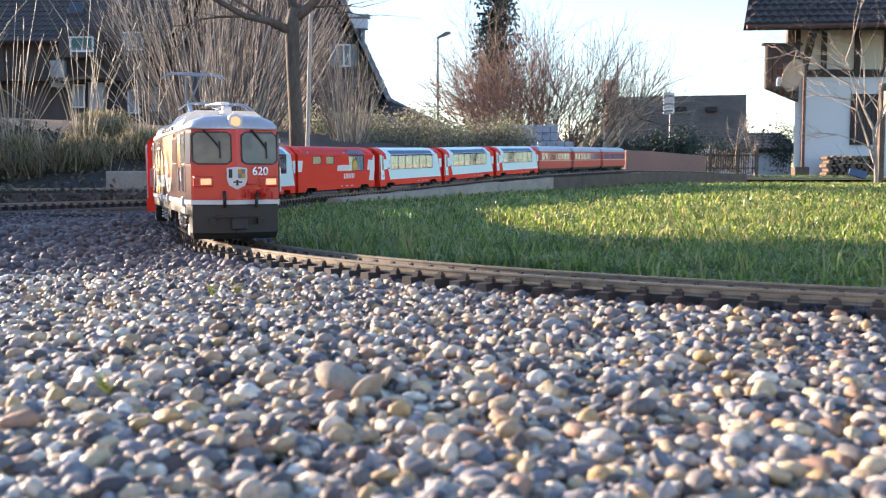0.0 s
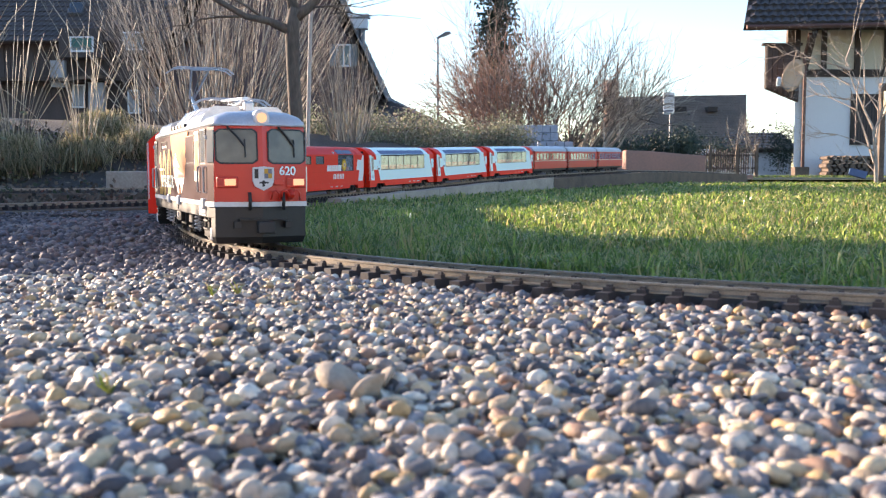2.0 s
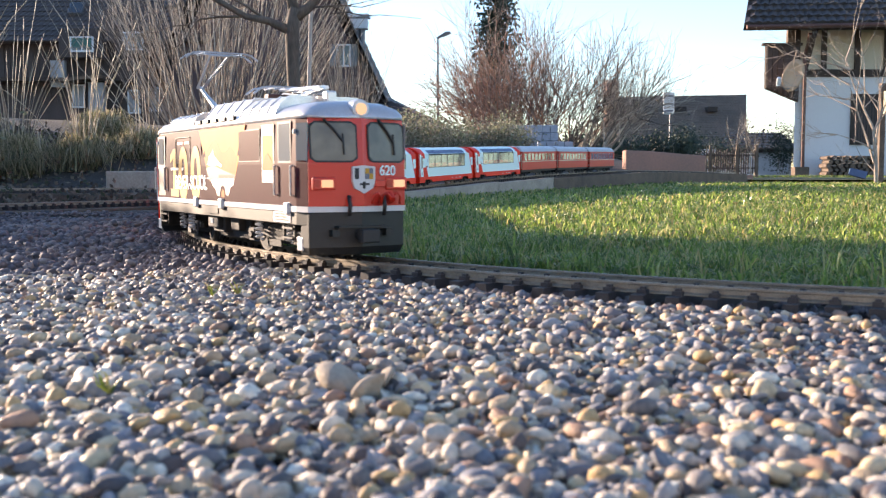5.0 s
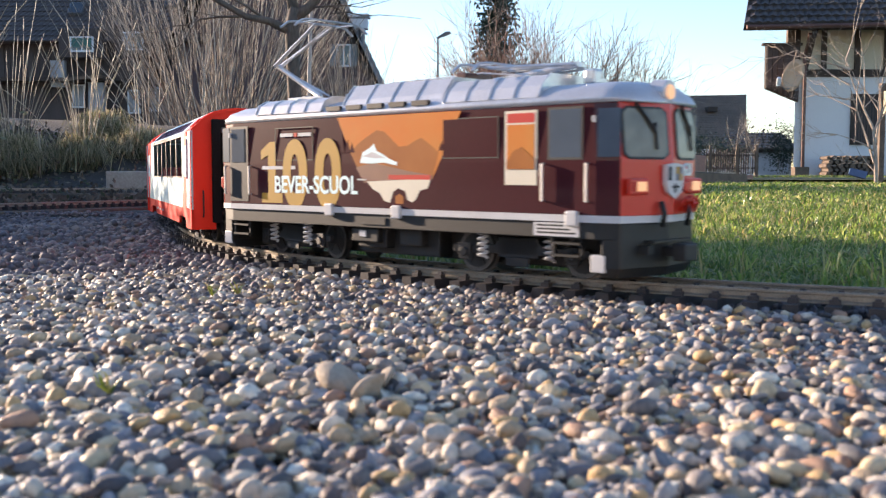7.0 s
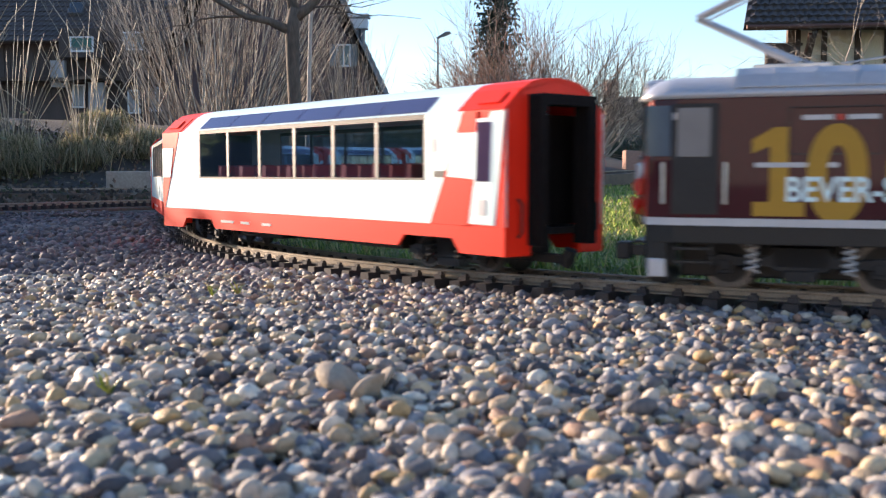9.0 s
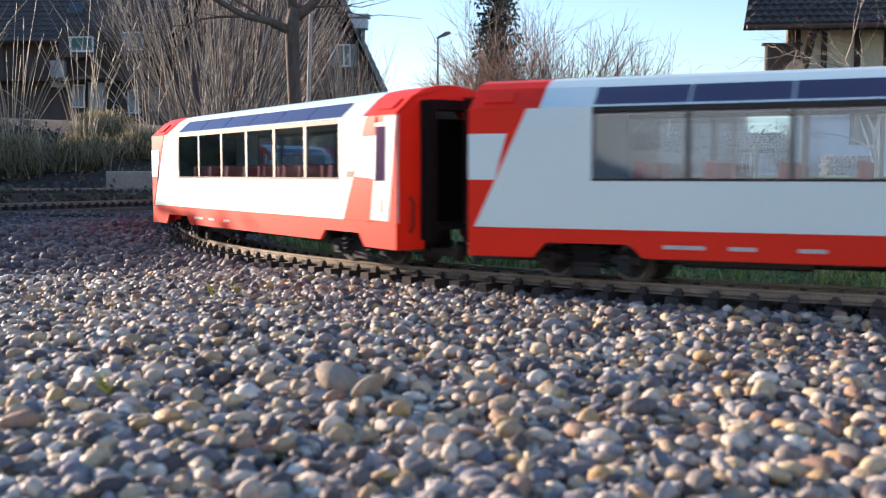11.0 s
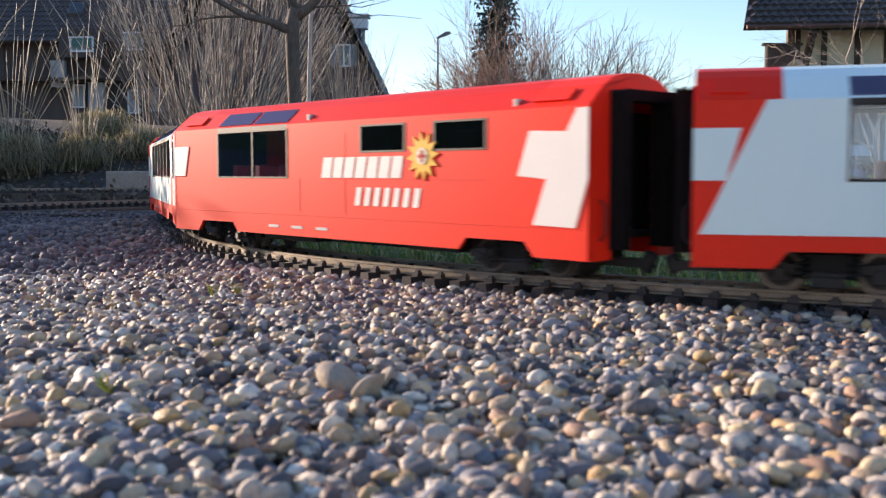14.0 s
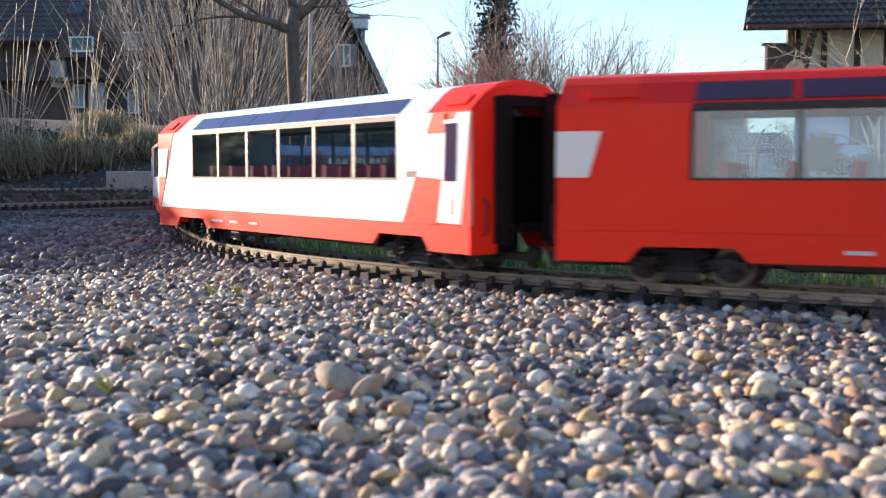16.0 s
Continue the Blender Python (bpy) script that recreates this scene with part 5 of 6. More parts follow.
g.tube([(-1.14, 8, 1.34), (-1.2, 8.05, 1.55), (-1.22, 8.05, 1.9)], [.045, .034, .025], 8)
part("trunk", g, M_BARK, tree, smooth=True)
g = Geo()
for b, d, ln, r in (((-1.33, 7.95, 1.27), (-.9, 0, .5), .5, .013), ((-1.5, 7.9, 1.3), (-.7, 0, -.1), .45, .011), ((-1.75, 7.9, 1.44), (-.8, 0, .2), .5, .010), ((-.95, 8.05, 1.5), (1, 0, .1), .45, .012),
                    ((-1.05, 8.02, 1.38), (.9, 0, .02), .42, .009), ((-.85, 8.05, 1.75), (.5, 0, .6), .5, .014), ((-1.22, 8.05, 1.9), (-.2, 0, .9), .6, .016), ((-1.2, 8.05, 1.55), (-.6, 0, .7), .5, .012)):
    branchy(g, rng_t, b, d, ln, r, 2, .35, 2, .12)
twig(g, rng_t, (-.86, 8, 1.34), (-.17, 8, 1.30), .006, 6, .03)
part("branch_cluster", g, M_BARK, tree)["kind"] = "stuff"

# young fruit tree before the house
tree2 = thing("fruit_tree", "young bare fruit tree with pale knobbly branches", "tree")
g = Geo()
g.tube([(3.80, 9, 0), (3.79, 9, .25), (3.76, 9, .5)], [.020, .017, .013], 8)
for b, d, ln, r in (((3.78, 9, .2), (-.35, 0, 1), .9, .016), ((3.76, 9, .5), (-.4, .1, 1), .8, .015), ((3.76, 9, .45), (.4, 0, 1), .7, .014), ((3.78, 9, .3), (-1, 0, .45), .45, .010),
                    ((3.6, 9, .75), (-1, 0, .1), .4, .010), ((3.78, 9, .35), (.1, 0, 1), .8, .013), ((3.79, 9, .12), (-.6, 0, .8), .4, .008), ((3.55, 9, 1.0), (-.9, 0, .3), .45, .009)):
    branchy(g, rng_t, b, d, ln * .8, r * .85, 4, .5, 2, .12)
part("branch_cluster", g, mat("pale_bark", (.50, .41, .33), .85, 0, (.28, .22, .18), 14, 90, .5, .5), tree2)["kind"] = "stuff"
for x in (5.75, 5.95, 6.1):
    t3 = thing("bare_sapling", "thin pale bare sapling by the fence", "tree", "saplings by the fence")
    g = Geo()
    branchy(g, rng_t, (x, 20 + rng_t.uniform(-.3, .3), 0), (rng_t.normal(0, .1), 0, 1), .55, .022, 3, .35, 3, .3)
    part("branch_cluster", g, M_STEM, t3)["kind"] = "stuff"

# conifer far behind
rng_c = np.random.default_rng(71)
conifer = thing("conifer", "tall dark green conifer behind the red bush", "tree")
part("trunk", Geo().tube([(2.08, 40, 0), (2.08, 40, 5), (2.08, 40, 9.6)], [.22, .15, .03], 8), M_BARK, conifer)
g, heads = Geo(), []
for z in np.arange(1.2, 9.4, .17):
    w = 1.25 * (1 - (z / 9.9) ** 1.6) + .1
    for _ in range(7):
        a = rng_c.uniform(0, 2 * math.pi)
        rr = w * rng_c.uniform(.6, 1.15)
        tip = (2.08 + rr * math.cos(a), 40 + rr * math.sin(a), z - .25 * rr + .12)
        pts = twig(g, rng_c, (2.08, 40, z), tip, .02, 4, .05)
        heads += [pts[-1], pts[-2], pts[-3]]
part("bough_cluster", g, M_BARK, conifer)["kind"] = "stuff"
part("needles", leaf_cloud(rng_c, heads, 11000, .16, .10), M_NEEDLE, conifer)["kind"] = "stuff"


# dry ornamental grass clumps with tall stalks
def grass_clump(x, y, n, h, stalks, sh, seed, label):
    rng = np.random.default_rng(seed)
    c = thing("ornamental_grass", label, "ornamental grass", "grass clumps on the bank")
    z = ground_z(x, y) - .02
    v, f = [], []
    for _ in range(n):
        a, q = rng.uniform(0, 2 * np.pi), rng.uniform(.15, 1)
        bx, by = x + rng.normal(0, .05), y + rng.normal(0, .05)
        reach, hh = h * q * 1.0, h * rng.uniform(.6, 1.1) * (1 - .35 * q)
        dx, dy = math.cos(a), math.sin(a)
        w = .0022
        k = len(v)
        for t, zz in ((0, 0), (.25, .65), (.6, 1.0), (1.0, .72 - .4 * q)):
            p = (bx + dx * reach * t, by + dy * reach * t, z + hh * zz)
            ww = w * (1 - .7 * t)
            v += [(p[0] - dy * ww, p[1] + dx * ww, p[2]), (p[0] + dy * ww, p[1] - dx * ww, p[2])]
        f += [(k + 2 * j, k + 2 * j + 1, k + 2 * j + 3, k + 2 * j + 2) for j in range(3)]
    part("blade_cluster", Geo().add(v, f), M_DRY, c)["kind"] = "stuff"
    g = Geo()
    for _ in range(stalks):
        u = rng.normal(0, .5)
        hh = sh * rng.uniform(.6, 1.05)
        bx, by, lean, back = x + u * .05, y + rng.normal(0, .04), u * .42 + rng.normal(0, .07), rng.normal(0, .12)
        path = [(bx + lean * hh * t * (.35 + .75 * t), by + back * hh * t, z + .03 + hh * t * (1 - .22 * abs(lean) * t)) for t in (0, .2, .4, .6, .8, 1.0)]
        g.tube(path, [.0021, .0019, .0017, .0015, .0018, .0010], 3, cap=False)
        if rng.uniform() < .6:
            p = np.array(path[-1])
            twig(g, rng, p, p + np.array((lean * .07, 0, .05)), .0032, 3, .03)
    part("stalk_cluster", g, mat_stalk, c, "pale straw stalks")["kind"] = "stuff"
    return c


mat_stalk = ramp_mat("straw", [(.48, .39, .26), (.34, .27, .19), (.58, .48, .35), (.26, .21, .15)], .7, 0, 40, .3)
for i, (x, y, n, h, st, sh) in enumerate(((-1.92, 4.6, 1300, .22, 26, .70), (-1.66, 4.75, 1200, .19, 24, .70), (-1.42, 4.9, 1000, .16, 10, .42), (-2.25, 4.8, 900, .2, 22, .75), (-1.22, 5.1, 900, .16, 3, .3), (-1.75, 5.3, 800, .2, 5, .5))):
    grass_clump(x, y, n, h, st, sh, 80 + i, "clump of dry ornamental grass with tall straw stalks" if sh > .5 else "low clump of grey-green ornamental grass")
litter = np.random.default_rng(91)
spots = [(x, y) for x, y in ((litter.uniform(-2.3, -.75), litter.uniform(3.4, 5.4)) for _ in range(1600))]
tagged(part("leaf_litter", leaf_cloud(litter, [(x, y, ground_z(x, y) + .008) for x, y in spots], 5000, .022, .02), M_LITTER := ramp_mat("litter", [(.09, .06, .04), (.14, .10, .07), (.06, .05, .04), (.2, .16, .12), (.05, .06, .03)], .9, 0, 40, .3)),
       "dark fallen leaves and debris on the bank", "leaf litter", kind="stuff")
weed = np.random.default_rng(95)
for x, y in ((-.205, .905), (-.185, .915), (-.165, .50)):
    g = Geo()
    for _ in range(7):
        a = weed.uniform(0, 6.28)
        twig(g, weed, (x, y, .0), (x + .007 * math.cos(a), y + .007 * math.sin(a), .012 * weed.uniform(.5, 1)), .0009, 3, .1)
    tagged(part("weed_seedling", g, M_GRASS), "tiny green weed sprouting between the pebbles", "weed", "weeds in the gravel", "stuff")

# ---- garden things ----
M_STONEBLOCK = mat("grey_blocks", (.38, .40, .46), .8, 0, (.28, .30, .35), 12, 90, .5, .3)
M_WALLRED = mat("reddish_concrete", (.44, .235, .175), .9, 0, (.30, .19, .15), 3, 50, .5, .5, depth=.005)
M_TILE = mat("dark_roof_tile", (.050, .042, .042), .5, 0, (.085, .07, .065), 1.5, 14, .5, .4, depth=.01)
M_TILE2 = mat("brown_roof_tile", (.27, .195, .15), .8, 0, (.15, .115, .095), 1.0, 10, .5, .4, depth=.01)
M_PLASTER = mat("white_plaster", (.74, .73, .74), .9, 0, (.66, .65, .67), .9, 30, .5, .3, depth=.004)
M_TIMBER = mat("dark_timber", (.060, .040, .032), .8, 0, (.035, .025, .02), 3, 40, .5, .5, depth=.004, stretch=(1, 1, .15))
M_BOARDS = mat("weathered_boards", (.085, .065, .062), .85, 0, (.05, .04, .04), 2, 30, .5, .5, depth=.004, stretch=(1, 1, .2))
M_PURPLE = mat("plum_boards", (.105, .07, .075), .85, 0, (.07, .048, .05), 2, 30, .5, .5, depth=.004, stretch=(1, 1, .2))
M_FRAME = mat("white_window_paint", (.72, .74, .78), .5, 0, (.6, .62, .66), 4, 40, .4)
M_DULLWHITE = mat("greyed_white_boards", (.34, .35, .37), .8, 0, (.24, .25, .27), 3, 40, .5)
M_PANE = mat("house_pane", (.04, .05, .06), .05, 0, (.03, .04, .05), 2, 10, .3, spec=.8)
M_GREENSH = mat("green_shutter", (.04, .14, .12), .6, 0, (.03, .10, .09), 3, 30, .4)
M_PIPE = mat("copper_pipe", (.16, .07, .055), .45, .3, (.10, .05, .04), 4, 40, .5)
M_DISH = mat("dish_enamel", (.55, .36, .24), .5, 0, (.5, .33, .22), 3, 30, .3)
M_LAMPGREY = mat("lamp_grey", (.16, .17, .19), .5, .4)
M_BLUE = mat("blue_panel", (.10, .12, .19), .3, 0, (.07, .085, .14), 20, 90, .5)
M_LOG = mat("split_logs", (.20, .14, .10), .9, 0, (.09, .065, .05), 9, 60, .5, .5)

stack = thing("block_stack", "stack of pale grey concrete blocks wrapped in film", "block stack")
for i in range(6):
    for j in range(3):
        part("block", Geo().box(.84 + i * .101, .936 + i * .101, 12.9, 13.15, .42 + j * .1, .515 + j * .1), M_STONEBLOCK, stack, bevel=.006)
for i in range(4):
    part("block", Geo().box(1.16 + i * .11, 1.262 + i * .11, 12.6, 12.8, .42, .50), M_STONEBLOCK, stack, bevel=.006)
part("pallet", Geo().box(.82, 1.62, 12.58, 13.2, .36, .418), M_LOG, stack)
tagged(part("garden_wall", Geo().prism([(1.85, -.05), (2.66, -.05), (2.66, .29), (2.45, .305), (2.1, .335), (1.85, .345)], 10.4, 10.6), M_WALLRED, bevel=.008),
       "low reddish concrete garden wall", "garden wall", kind="structure")
tagged(part("garden_wall", Geo().box(2.66, 3.6, 11.9, 12.1, -.05, .09), M_WALLRED, bevel=.008), "low dark garden wall beside the lawn", "garden wall", kind="structure")
tagged(part("concrete_block", Geo().box(-1.27, -1.10, 3.86, 4.05, -.02, .118), M_CONCRETE, bevel=.006), "pale concrete block end beside the second track", "concrete block")
tagged(recalc(part("garden_post", Geo().tube([(-.875, 6.6, .1), (-.855, 6.6, .7), (-.84, 6.6, 1.14)], [.014, .013, .011], 8), mat("pale_post", (.55, .50, .45), .8))), "pale slender wooden post by the tree", "post")

fence = thing("picket_fence", "low weathered picket fence between garden and road", "fence")
for i in range(26):
    x = 4.95 + i * .045
    part("picket", Geo().box(x - .010, x + .010, 19.99, 20.01, .1, .56 + .03 * math.sin(i * 2.1)), M_BOARDS, fence)
for x in (5.2, 5.72, 6.1):
    part("post", Geo().box(x - .025, x + .025, 19.95, 20.0, 0, .66), M_LOG, fence)
for z in (.2, .45):
    part("rail", Geo().box(4.92, 6.15, 20.012, 20.03, z, z + .03), M_BOARDS, fence)

sign = thing("notice_board", "white and blue framed board on a pole", "sign")
part("pole", Geo().tube([(6.62, 30, 0), (6.62, 30, 2.4)], .035, 8), M_LAMPGREY, sign)
part("board", Geo().box(6.40, 6.72, 29.94, 29.98, 1.82, 2.46), M_FRAME, sign, bevel=.01)
for q in (2.33, 2.1, 1.9):
    part("board_bar", Geo().box(6.44, 6.68, 29.93, 29.939, q, q + .05), M_BLUE, sign)

lamp = thing("street_lamp", "grey street lamp with flat angled head", "street lamp")
part("pole", Geo().tube([(-.22, 45, 0), (-.22, 45, 3), (-.22, 45, 6.0)], [.06, .05, .035], 8), M_LAMPGREY, lamp)
part("head", Geo().prism([(-.30, 5.98), (-.22, 5.95), (.28, 6.12), (.34, 6.2), (.30, 6.26), (.1, 6.24)], 44.88, 45.12), M_LAMPGREY, lamp, bevel=.02)

box_ = thing("nest_box", "pale wooden nest box on a garden post", "nest box")
part("post", Geo().box(4.235, 4.285, 9.98, 10.03, 0, .98), M_LOG, box_)
part("box", Geo().prism([(4.255, .68), (4.36, .68), (4.36, .93), (4.255, .90)], 9.9, 9.975), mat("nest_box_wood", (.50, .44, .30), .8), box_, bevel=.004)
panel = thing("solar_lamp_panel", "small blue solar panel leaning on the lawn", "solar panel")
part("panel", Geo().add([(4.70, 11.9, .10), (4.90, 11.9, .05), (4.97, 12.0, .13), (4.76, 12.0, .175), (4.70, 11.92, .09), (4.90, 11.92, .04), (4.97, 12.02, .12), (4.76, 12.02, .165)],
                        [(0, 1, 2, 3), (7, 6, 5, 4), (0, 4, 5, 1), (1, 5, 6, 2), (2, 6, 7, 3), (3, 7, 4, 0)]), M_BLUE, panel)
part("leg", Geo().tube([(4.84, 12.01, .0), (4.84, 12.0, .1)], .008, 6), M_LAMPGREY, panel)
tagged(part("planter_box", Geo().box(9.05, 9.42, 26.4, 26.7, 0, .28), M_LOG, bevel=.01), "weathered wooden box on the lawn edge", "box")
pile = thing("wood_pile", "stacked split firewood against the white wall", "wood pile")
for j in range(5):
    for i in range(9):
        x, z = 10.1 + i * .16 + .06 * (j % 2), .10 + j * .105
        part("log", Geo().tube([(x, 26.9, z), (x + .02, 27.5, z)], .058 + .014 * math.sin(i * 3 + j), 7), M_LOG, pile)


# ---- houses ----
def window(parent, x0, x1, z0, z1, y, frame=M_FRAME, cross=True, shut=None):
    w = part("window", Geo().box(x0, x1, y - .03, y + .02, z0, z1), M_PANE, parent)
    t = .06
    for a in ((x0 - t, x0 + t * .3, z0, z1), (x1 - t * .3, x1 + t, z0, z1), (x0 - t, x1 + t, z0 - t, z0 + t * .3), (x0 - t, x1 + t, z1 - t * .3, z1 + t)):
        part("frame", Geo().box(a[0], a[1], y - .06, y - .005, a[2], a[3]), frame, w)
    if cross:
        part("frame", Geo().box((x0 + x1) / 2 - .03, (x0 + x1) / 2 + .03, y - .055, y - .006, z0, z1), frame, w)
    if shut:
        for a, b in ((x0 - t - (x1 - x0) * .55, x0 - t - .01), (x1 + t + .01, x1 + t + (x1 - x0) * .55)):
            part("shutter", Geo().box(a, b, y - .09, y - .04, z0 - .04, z1 + .04), shut, w)
    return w


def tiled_roof(parent, p0, p1, p2, p3, rows, cols, material, thick=.12, lift=.05):
    """A roof plane between eave p0-p1 and ridge p3-p2, its tiles in overlapping rows."""
    a, b, c, d = (Vector(p) for p in (p0, p1, p2, p3))
    nrm = (b - a).cross(d - a).normalized()
    part("roof", Geo().add([*(q for q in (a, b, c, d)), *(q - nrm * thick for q in (a, b, c, d))], [(0, 1, 2, 3), (7, 6, 5, 4), (0, 4, 5, 1), (1, 5, 6, 2), (2, 6, 7, 3), (3, 7, 4, 0)]), M_TIMBER, parent)
    g = Geo()
    for i in range(rows):
        u0, u1 = i / rows, min(1.0, (i + 1.25) / rows)
        l0, r0, l1, r1 = a.lerp(d, u0), b.lerp(c, u0), a.lerp(d, u1), b.lerp(c, u1)
        for j in range(cols):
            off = .5 / cols * (i % 2)
            s0, s1 = min(1, j / cols + off), min(1, (j + .96) / cols + off)
            if s1 - s0 < .2 / cols:
                continue
            q = [l0.lerp(r0, s0) + nrm * lift, l0.lerp(r0, s1) + nrm * lift, l1.lerp(r1, s1) + nrm * .012, l1.lerp(r1, s0) + nrm * .012]
            m = l0.lerp(r0, (s0 + s1) / 2) + nrm * lift * 1.7, l1.lerp(r1, (s0 + s1) / 2) + nrm * .03
            e = [q[0] - nrm * lift * .8, q[1] - nrm * lift * .8]
            g.add([q[0], m[0], q[1], q[2], m[1], q[3], e[0], e[1]], [(0, 1, 4, 5), (1, 2, 3, 4), (6, 7, 2, 1, 0)])
    t = part("roof_tiles", g, material, parent)
    t["kind"] = "stuff"
    return t


old = thing("farmhouse", "large dark timber house with steep tiled roof", "house")
part("wall", Geo().box(-24.5, -4.2, 50, 62, 0, 6.7), M_BOARDS, old, "dark timber wall")
tiled_roof(old, (-23.6, 49.1, 6.35), (-11, 49.1, 6.35), (-11, 56, 13.4), (-18.4, 56, 13.4), 26, 44, M_TILE)
part("gable", Geo().prism([(-13.1, 0), (-3.7, 0), (-3.7, 4.6), (-8.4, 15.2), (-13.1, 4.6)], 49.4, 62), M_PURPLE, old, "plum-brown boarded gable")
for s in (-1, 1):
    e = Vector((-8.4 + s * 5.7, 48.6, 3.6))
    t = Vector((-8.4, 48.6, 15.9))
    q = [e, e + Vector((0, 14, 0)), t + Vector((0, 14, 0)), t]
    tiled_roof(old, *(q if s > 0 else [q[1], q[0], q[3], q[2]]), 24, 30, M_TILE)
    part("verge_board", Geo().add([e, t, t - Vector((0, 0, .45)), e - Vector((0, 0, .35)), *(v + Vector((0, .08, 0)) for v in (e, t, t - Vector((0, 0, .45)), e - Vector((0, 0, .35))))],
                                  [(0, 1, 2, 3), (7, 6, 5, 4), (0, 4, 5, 1), (1, 5, 6, 2), (2, 6, 7, 3), (3, 7, 4, 0)]), M_TIMBER, old)
for i in range(38):
    x = -23.4 + i * .28
    part("board", Geo().box(x, x + .25, 49.94, 50, 3.6, 6.3), M_BOARDS, old)
part("balcony", Geo().box(-23.4, -13.2, 48.9, 50, 4.5, 4.65), M_TIMBER, old)
for x0, x1, z0, z1 in ((-17.85, -17.36, 3.34, 4.34), (-15.18, -14.68, 3.06, 4.08), (-13.97, -13.49, 3.14, 4.16)):
    w = window(old, x0, x1, z0, z1, 49.9 if x0 < -14 else 49.3)
    for q in (x0 + .02, (x0 + x1) / 2 + .05):
        part("curtain", Geo().box(q, q + (x1 - x0) * .36, (49.9 if x0 < -14 else 49.3) - .045, (49.9 if x0 < -14 else 49.3) - .032, z0 + .03, z1 - .03), M_DULLWHITE, w, "white curtain behind the pane")
part("dormer", Geo().box(-15.5, -13.8, 48.95, 52, 5.7, 7.1), M_BOARDS, old)
part("dormer", Geo().box(-18.15, -16.1, 48.95, 52, 5.6, 6.95), M_BOARDS, old)
w = window(old, -15.05, -14.2, 5.98, 6.72, 48.92)
part("curtain", Geo().box(-15.02, -14.66, 48.87, 48.885, 6.0, 6.7), M_DULLWHITE, w, "white curtain behind the pane")
w = window(old, -17.55, -16.55, 5.9, 6.5, 48.92)
part("shutter", Geo().box(-17.52, -16.58, 48.86, 48.885, 6.08, 6.5), M_GREENSH, w, "half-lowered green blind")
part("white_post", Geo().box(-16.94, -16.23, 49.3, 49.8, 2.95, 4.45), M_DULLWHITE, old, "white porch panel")
part("white_post", Geo().box(-18.72, -18.05, 49.3, 49.6, 4.24, 5.49), M_DULLWHITE, old)
part("porch_roof", Geo().prism([(-18.1, 4.42), (-16.1, 4.62), (-16.1, 4.75), (-18.1, 4.58)], 48.6, 49.9), M_LOG, old, "brown porch roof")
window(old, -5.02, -4.45, 5.25, 6.2, 49.35, shut=mat("blue_grey_shutter", (.22, .26, .29), .7))
for x, z in ((-17.9, 8.07), (-13.3, 8.5)):
    tilt = Matrix.Translation((x, 49.1 + (z - 6.35) * .979 - .06, z + .06)) @ Matrix.Rotation(radians(45.6), 4, "X")
    sk = part("skylight", Geo().box(-.36, .36, -.42, .42, 0, .09, tilt), M_LAMPGREY, old, "grey-framed roof window")
    part("pane", Geo().box(-.30, .30, -.36, .36, .09, .10, tilt), M_PANE, sk)
chim = part("chimney", Geo().tube([(-3.95, 50.5, 4), (-3.95, 50.5, 7.4)], .16, 10), M_LAMPGREY, old, "steel chimney pipe")
part("cowl", Geo().box(-4.5, -3.65, 50.2, 50.9, 7.12, 7.6).box(-4.62, -3.55, 50.1, 51.0, 7.66, 7.82), M_FRAME, chim, "pale sheet-metal chimney cowl", .03)
tiled_roof(old, (-3.4, 46.5, 2.1), (.4, 46.5, 2.1), (.05, 52, 2.62), (-3.4, 52, 4.25), 8, 12, M_TILE)
part("annex_wall", Geo().box(-3.5, -.6, 49.5, 54, 0, 2.4), M_BOARDS, old)

barn = thing("old_house", "low house with large brown tiled roof", "house")
part("wall", Geo().box(9.6, 17.5, 61, 63, 0, 2.0), M_BOARDS, barn)
tiled_roof(barn, (8.9, 60, 1.7), (17.7, 60, 1.7), (19.25, 65.5, 5.1), (11.0, 65.5, 4.95), 30, 50, M_TILE2, lift=.06)
for x in (14.3, 16.2):
    part("skylight", Geo().box(x, x + .6, 63.1, 63.9, 3.9, 4.2), M_TIMBER, barn, "small roof window")
part("chimney", Geo().box(10.2, 11.0, 64.5, 65.5, 3, 5.9), M_WALLRED, barn, bevel=.04)

house = thing("half_timbered_house", "white plastered half-timbered house with dark tiled roof", "house")
HY = 28.0
part("wall", Geo().prism([(9.55, HY), (20, HY), (20, HY + 9), (12.9, HY + 9)], 0, 2.78, "z"), M_PLASTER, house, "white plaster wall")
part("upper_wall", Geo().prism([(9.58, HY + .03), (20, HY + .03), (20, HY + 9), (12.9, HY + 9)], 2.78, 4.4, "z"), mat("cream_plaster", (.62, .56, .45), .9, 0, (.54, .48, .38), .9, 30, .5, .3), house, "cream infill between dark timbers")
part("beam", Geo().box(9.5, 20, HY - .06, HY + .02, 2.72, 2.92), M_TIMBER, house)
part("beam", Geo().box(9.5, 20, HY - .06, HY + .02, 3.98, 4.14), M_TIMBER, house)
for x in (9.58, 10.3, 11.2, 12.0, 12.8, 13.6):
    part("timber_post", Geo().box(x - .07, x + .07, HY - .05, HY + .02, 2.92, 3.98), M_TIMBER, house)
part("timber_brace", Geo().prism([(9.72, 2.92), (9.86, 2.92), (10.12, 3.98), (9.98, 3.98)], HY - .045, HY + .02), M_TIMBER, house)
tiled_roof(house, (7.75, 26.7, 3.92), (21, 26.7, 4.12), (21, 32, 8.0), (9.75, 32, 7.8), 20, 56, M_TILE, .16, .07)
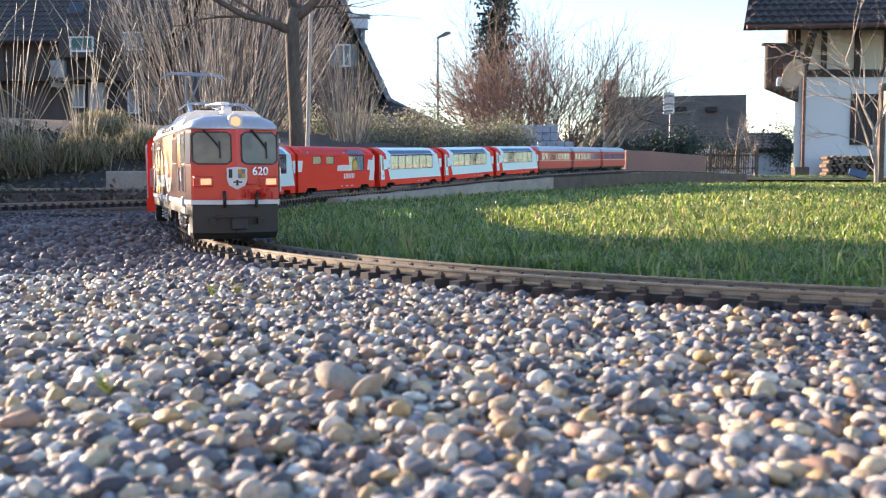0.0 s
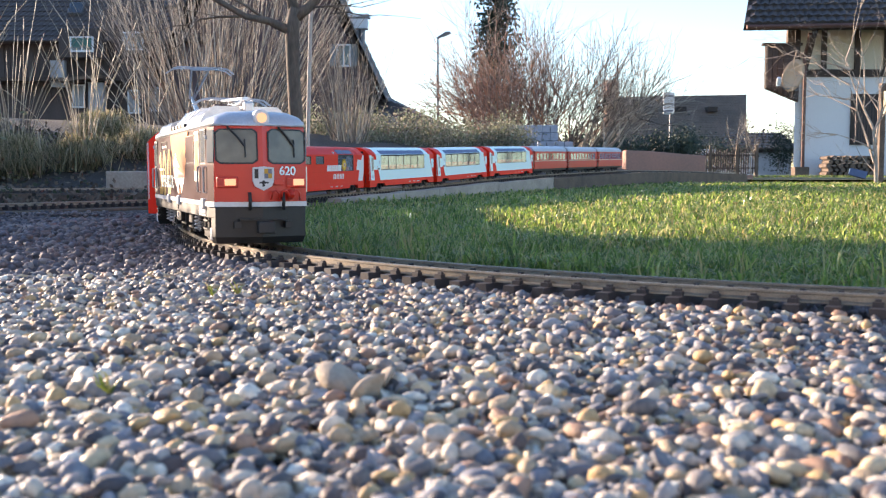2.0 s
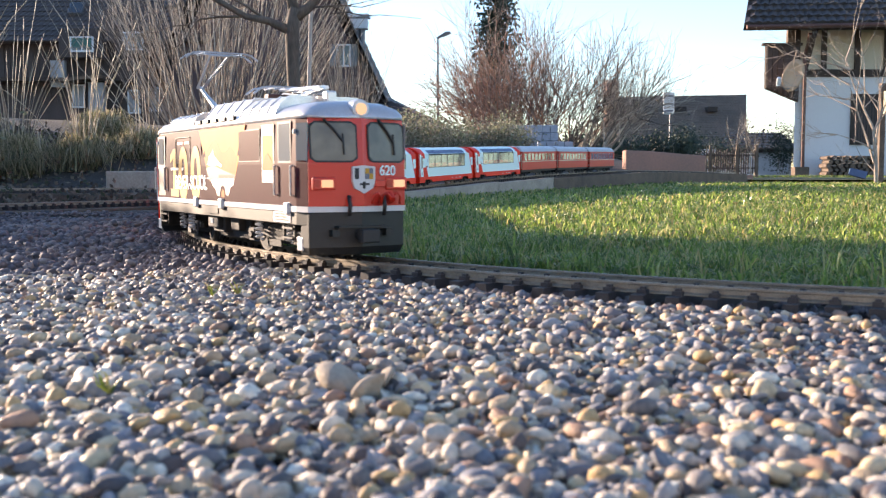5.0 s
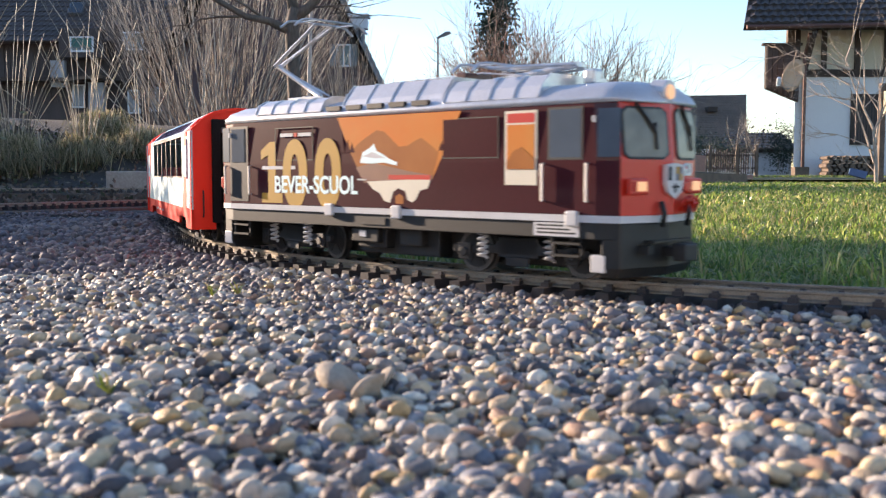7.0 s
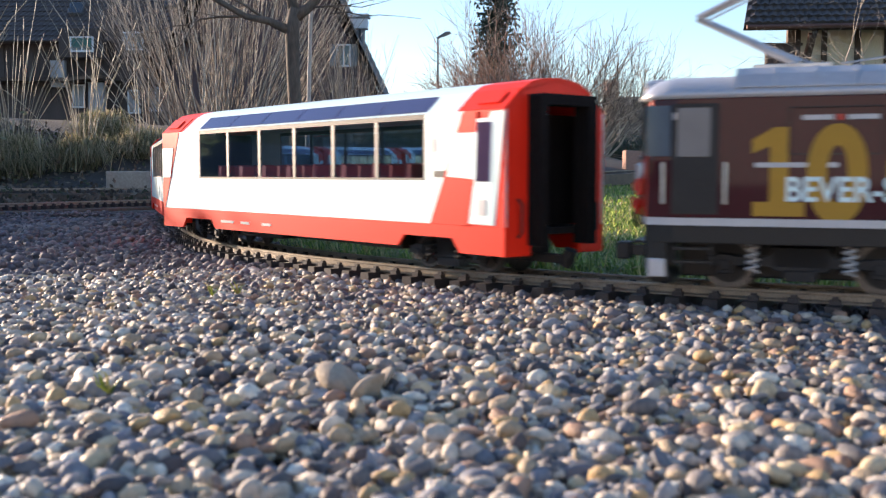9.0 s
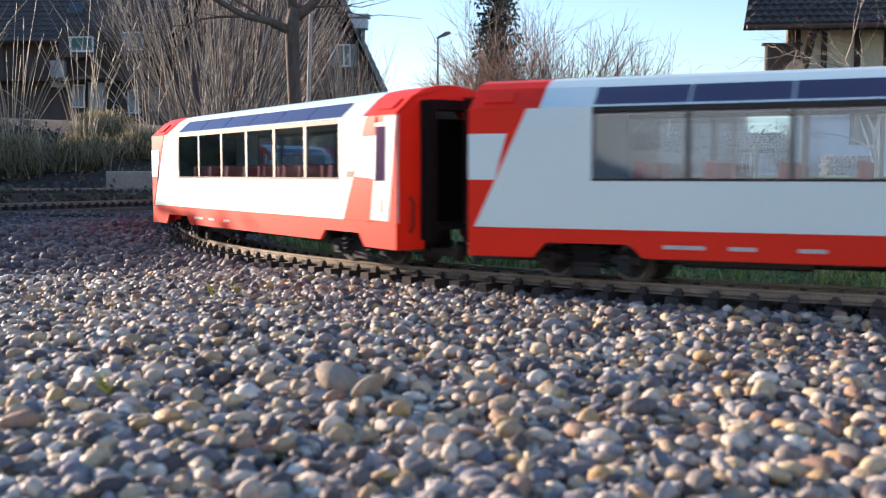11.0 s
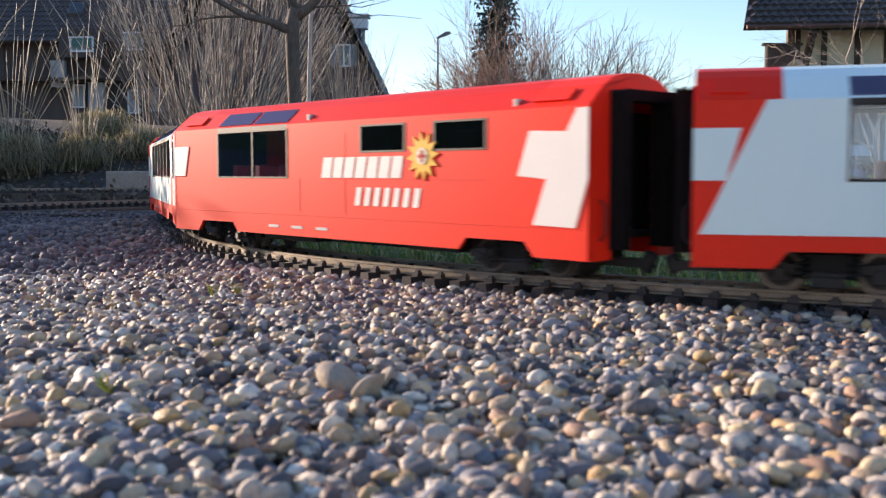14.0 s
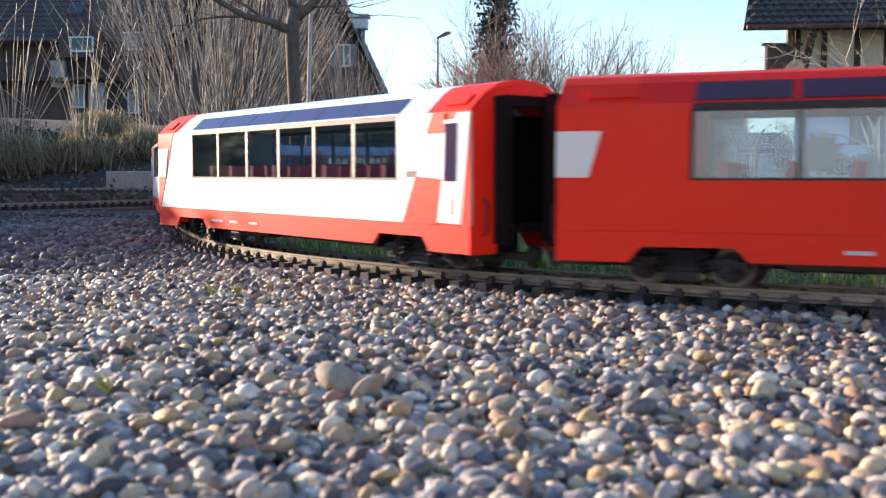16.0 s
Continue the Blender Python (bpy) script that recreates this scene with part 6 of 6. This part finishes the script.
part("gutter", Geo().tube([(7.8, 26.62, 3.86), (14, 26.62, 3.97), (21, 26.62, 4.06)], .06, 8), M_PIPE, house)
part("bracket", Geo().box(9.25, 9.45, 27.8, 27.95, 3.0, 3.95), M_LOG, house, "brown eave bracket")
bay = part("balcony", Geo().prism([(8.62, 2.38), (9.5, 2.02), (9.5, 3.55), (8.62, 3.5)], 27.6, 27.75), M_TIMBER, house, "dark boarded balcony side")
for i in range(6):
    x = 8.64 + i * .146
    part("board", Geo().prism([(x, 2.40 - i * .058), (x + .128, 2.35 - i * .058), (x + .128, 3.5), (x, 3.5)], 27.56, 27.6), M_BOARDS, bay)
part("rail", Geo().box(8.5, 9.55, 27.5, 27.66, 3.5, 3.57), M_TIMBER, bay)
part("downpipe", Geo().tube([(9.76, 27.9, 0), (9.76, 27.9, 3.3), (9.7, 27.4, 3.8)], .052, 10), M_PIPE, house, "copper-brown downpipe")
w = window(house, 11.12, 11.85, .95, 2.2, HY, M_TIMBER, False)
for i in range(10):
    part("slat", Geo().box(11.13 + i * .072, 11.18 + i * .072, HY - .05 - .008 * (i % 2), HY - .032, .96, 2.19), M_BOARDS, w)
dish = thing("satellite_dish", "beige oval satellite dish on the balcony", "satellite dish")
rings = []
for q in (.0, .35, .7, 1.0):
    rings.append([(9.18 + .32 * q * math.cos(a) + .10 * q * math.sin(a), 27.2 - .12 * q * q + .12 * q * math.cos(a), 2.68 + .42 * q * math.sin(a)) for a in np.linspace(0, 2 * math.pi, 20, endpoint=False)])
rings2 = [[(x, y + .03, z) for x, y, z in r] for r in rings[::-1]]
part("reflector", Geo().loft(rings + rings2, cap=False), M_DISH, dish, smooth=True)
part("arm", Geo().tube([(9.18, 27.25, 2.35), (8.9, 26.9, 2.3), (8.72, 26.8, 2.45)], .02, 6).tube([(9.3, 27.3, 2.3), (9.45, 27.5, 2.35)], .025, 6), M_LAMPGREY, dish)
part("receiver", Geo().tube([(8.72, 26.85, 2.4), (8.70, 26.75, 2.58)], .06, 8), M_FRAME, dish)
shed = thing("garden_shed", "pale low shed beyond the fence", "shed")
part("wall", Geo().box(9.6, 12.2, 36, 39, 0, 1.0), M_FRAME, shed)
tiled_roof(shed, (9.5, 35.8, .95), (12.4, 35.8, .95), (12.4, 38, 1.6), (10.4, 38, 1.6), 6, 14, M_TILE2)
clump_shrub("far_trees", "bare trees far beyond the fence", 15.0, 26.0, 70, 76, .5, 3.6, 5000, .22, 48, M_STEM, "trees")
clump_shrub("evergreen_shrub", "dark conifer beside the house corner", 11.1, 11.6, 34.0, 34.6, .2, 1.9, 2200, .07, 49, M_NEEDLE)


# ---- motion of the train ----
RUN = [(0, -1.626), (1.5, -1.554), (2.5, -1.505), (3.5, -1.451), (4.2, -1.403), (5.0, -1.325), (5.7, -1.222), (6.3, -1.0995), (6.5, -1.0685), (7.0, -0.9895), (7.5, -0.8835), (8.0, -0.7515), (8.5, -0.6075), (9.0, -0.4615), (9.2, -0.3995), (11.5, 0.2885), (11.9, 0.4075), (12.6, 0.6165), (13.4, 0.8535), (14.2, 1.0965), (14.5, 1.1845), (15.4, 1.4525), (16.0, 1.6445)]


def run_at(t):
    """How far the engine's middle has come at t seconds, smoothly between the known places."""
    T = [r[0] for r in RUN]
    i = max(0, min(len(RUN) - 2, int(np.searchsorted(T, t, "right")) - 1))

    def slope(k):
        a, b = RUN[max(k - 1, 0)], RUN[min(k + 1, len(RUN) - 1)]
        return (b[1] - a[1]) / (b[0] - a[0])
    (t0, s0), (t1, s1) = RUN[i], RUN[i + 1]
    h = t1 - t0
    u = (t - t0) / h
    return (2 * u ** 3 - 3 * u * u + 1) * s0 + (u ** 3 - 2 * u * u + u) * h * slope(i) + (3 * u * u - 2 * u ** 3) * s1 + (u ** 3 - u * u) * h * slope(i + 1)


def seat_on_track(s, pivot):
    a, b = on_line(s + pivot), on_line(s - pivot)
    x = (a - b).normalized()
    y = Vector((0, 0, 1)).cross(x).normalized()
    m = Matrix((x, y, x.cross(y))).transposed().to_4x4()
    m.translation = (a + b) / 2
    return m


def motions():
    times = [i * .2 for i in range(81)]
    for vehicle, behind, pivot in TRAIN:
        walk(vehicle, [(t, seat_on_track(run_at(t) - behind, pivot)) for t in times])
        for bogie in [c for c in vehicle.children if c.name.startswith("bogie")]:
            x = pivot if bogie.location.x > 0 else -pivot
            rows = []
            for t in times[::2] + [16.0]:
                m = seat_on_track(run_at(t) - behind, pivot)
                rows.append((t, pose(x, 0, 0, 0, 0, math.degrees(track_angle(run_at(t) - behind + x) - math.atan2(m[1][0], m[0][0])))))
            walk(bogie, rows[:-1] if rows[-1][0] == rows[-2][0] else rows)
            for axle in [c for c in bogie.children if c.name.startswith("wheelset")]:
                r, last, rows = axle.location.z, None, []
                for i in range(0, 481, 2):
                    t = i / 30
                    turn = (run_at(t) - run_at(0)) / r
                    if last is None or turn - last > .9 or i in (480,):
                        rows.append((t, pose(axle.location.x, 0, r) @ Matrix.Rotation(turn, 4, "Y")))
                        last = turn
                walk(axle, rows)


motions()
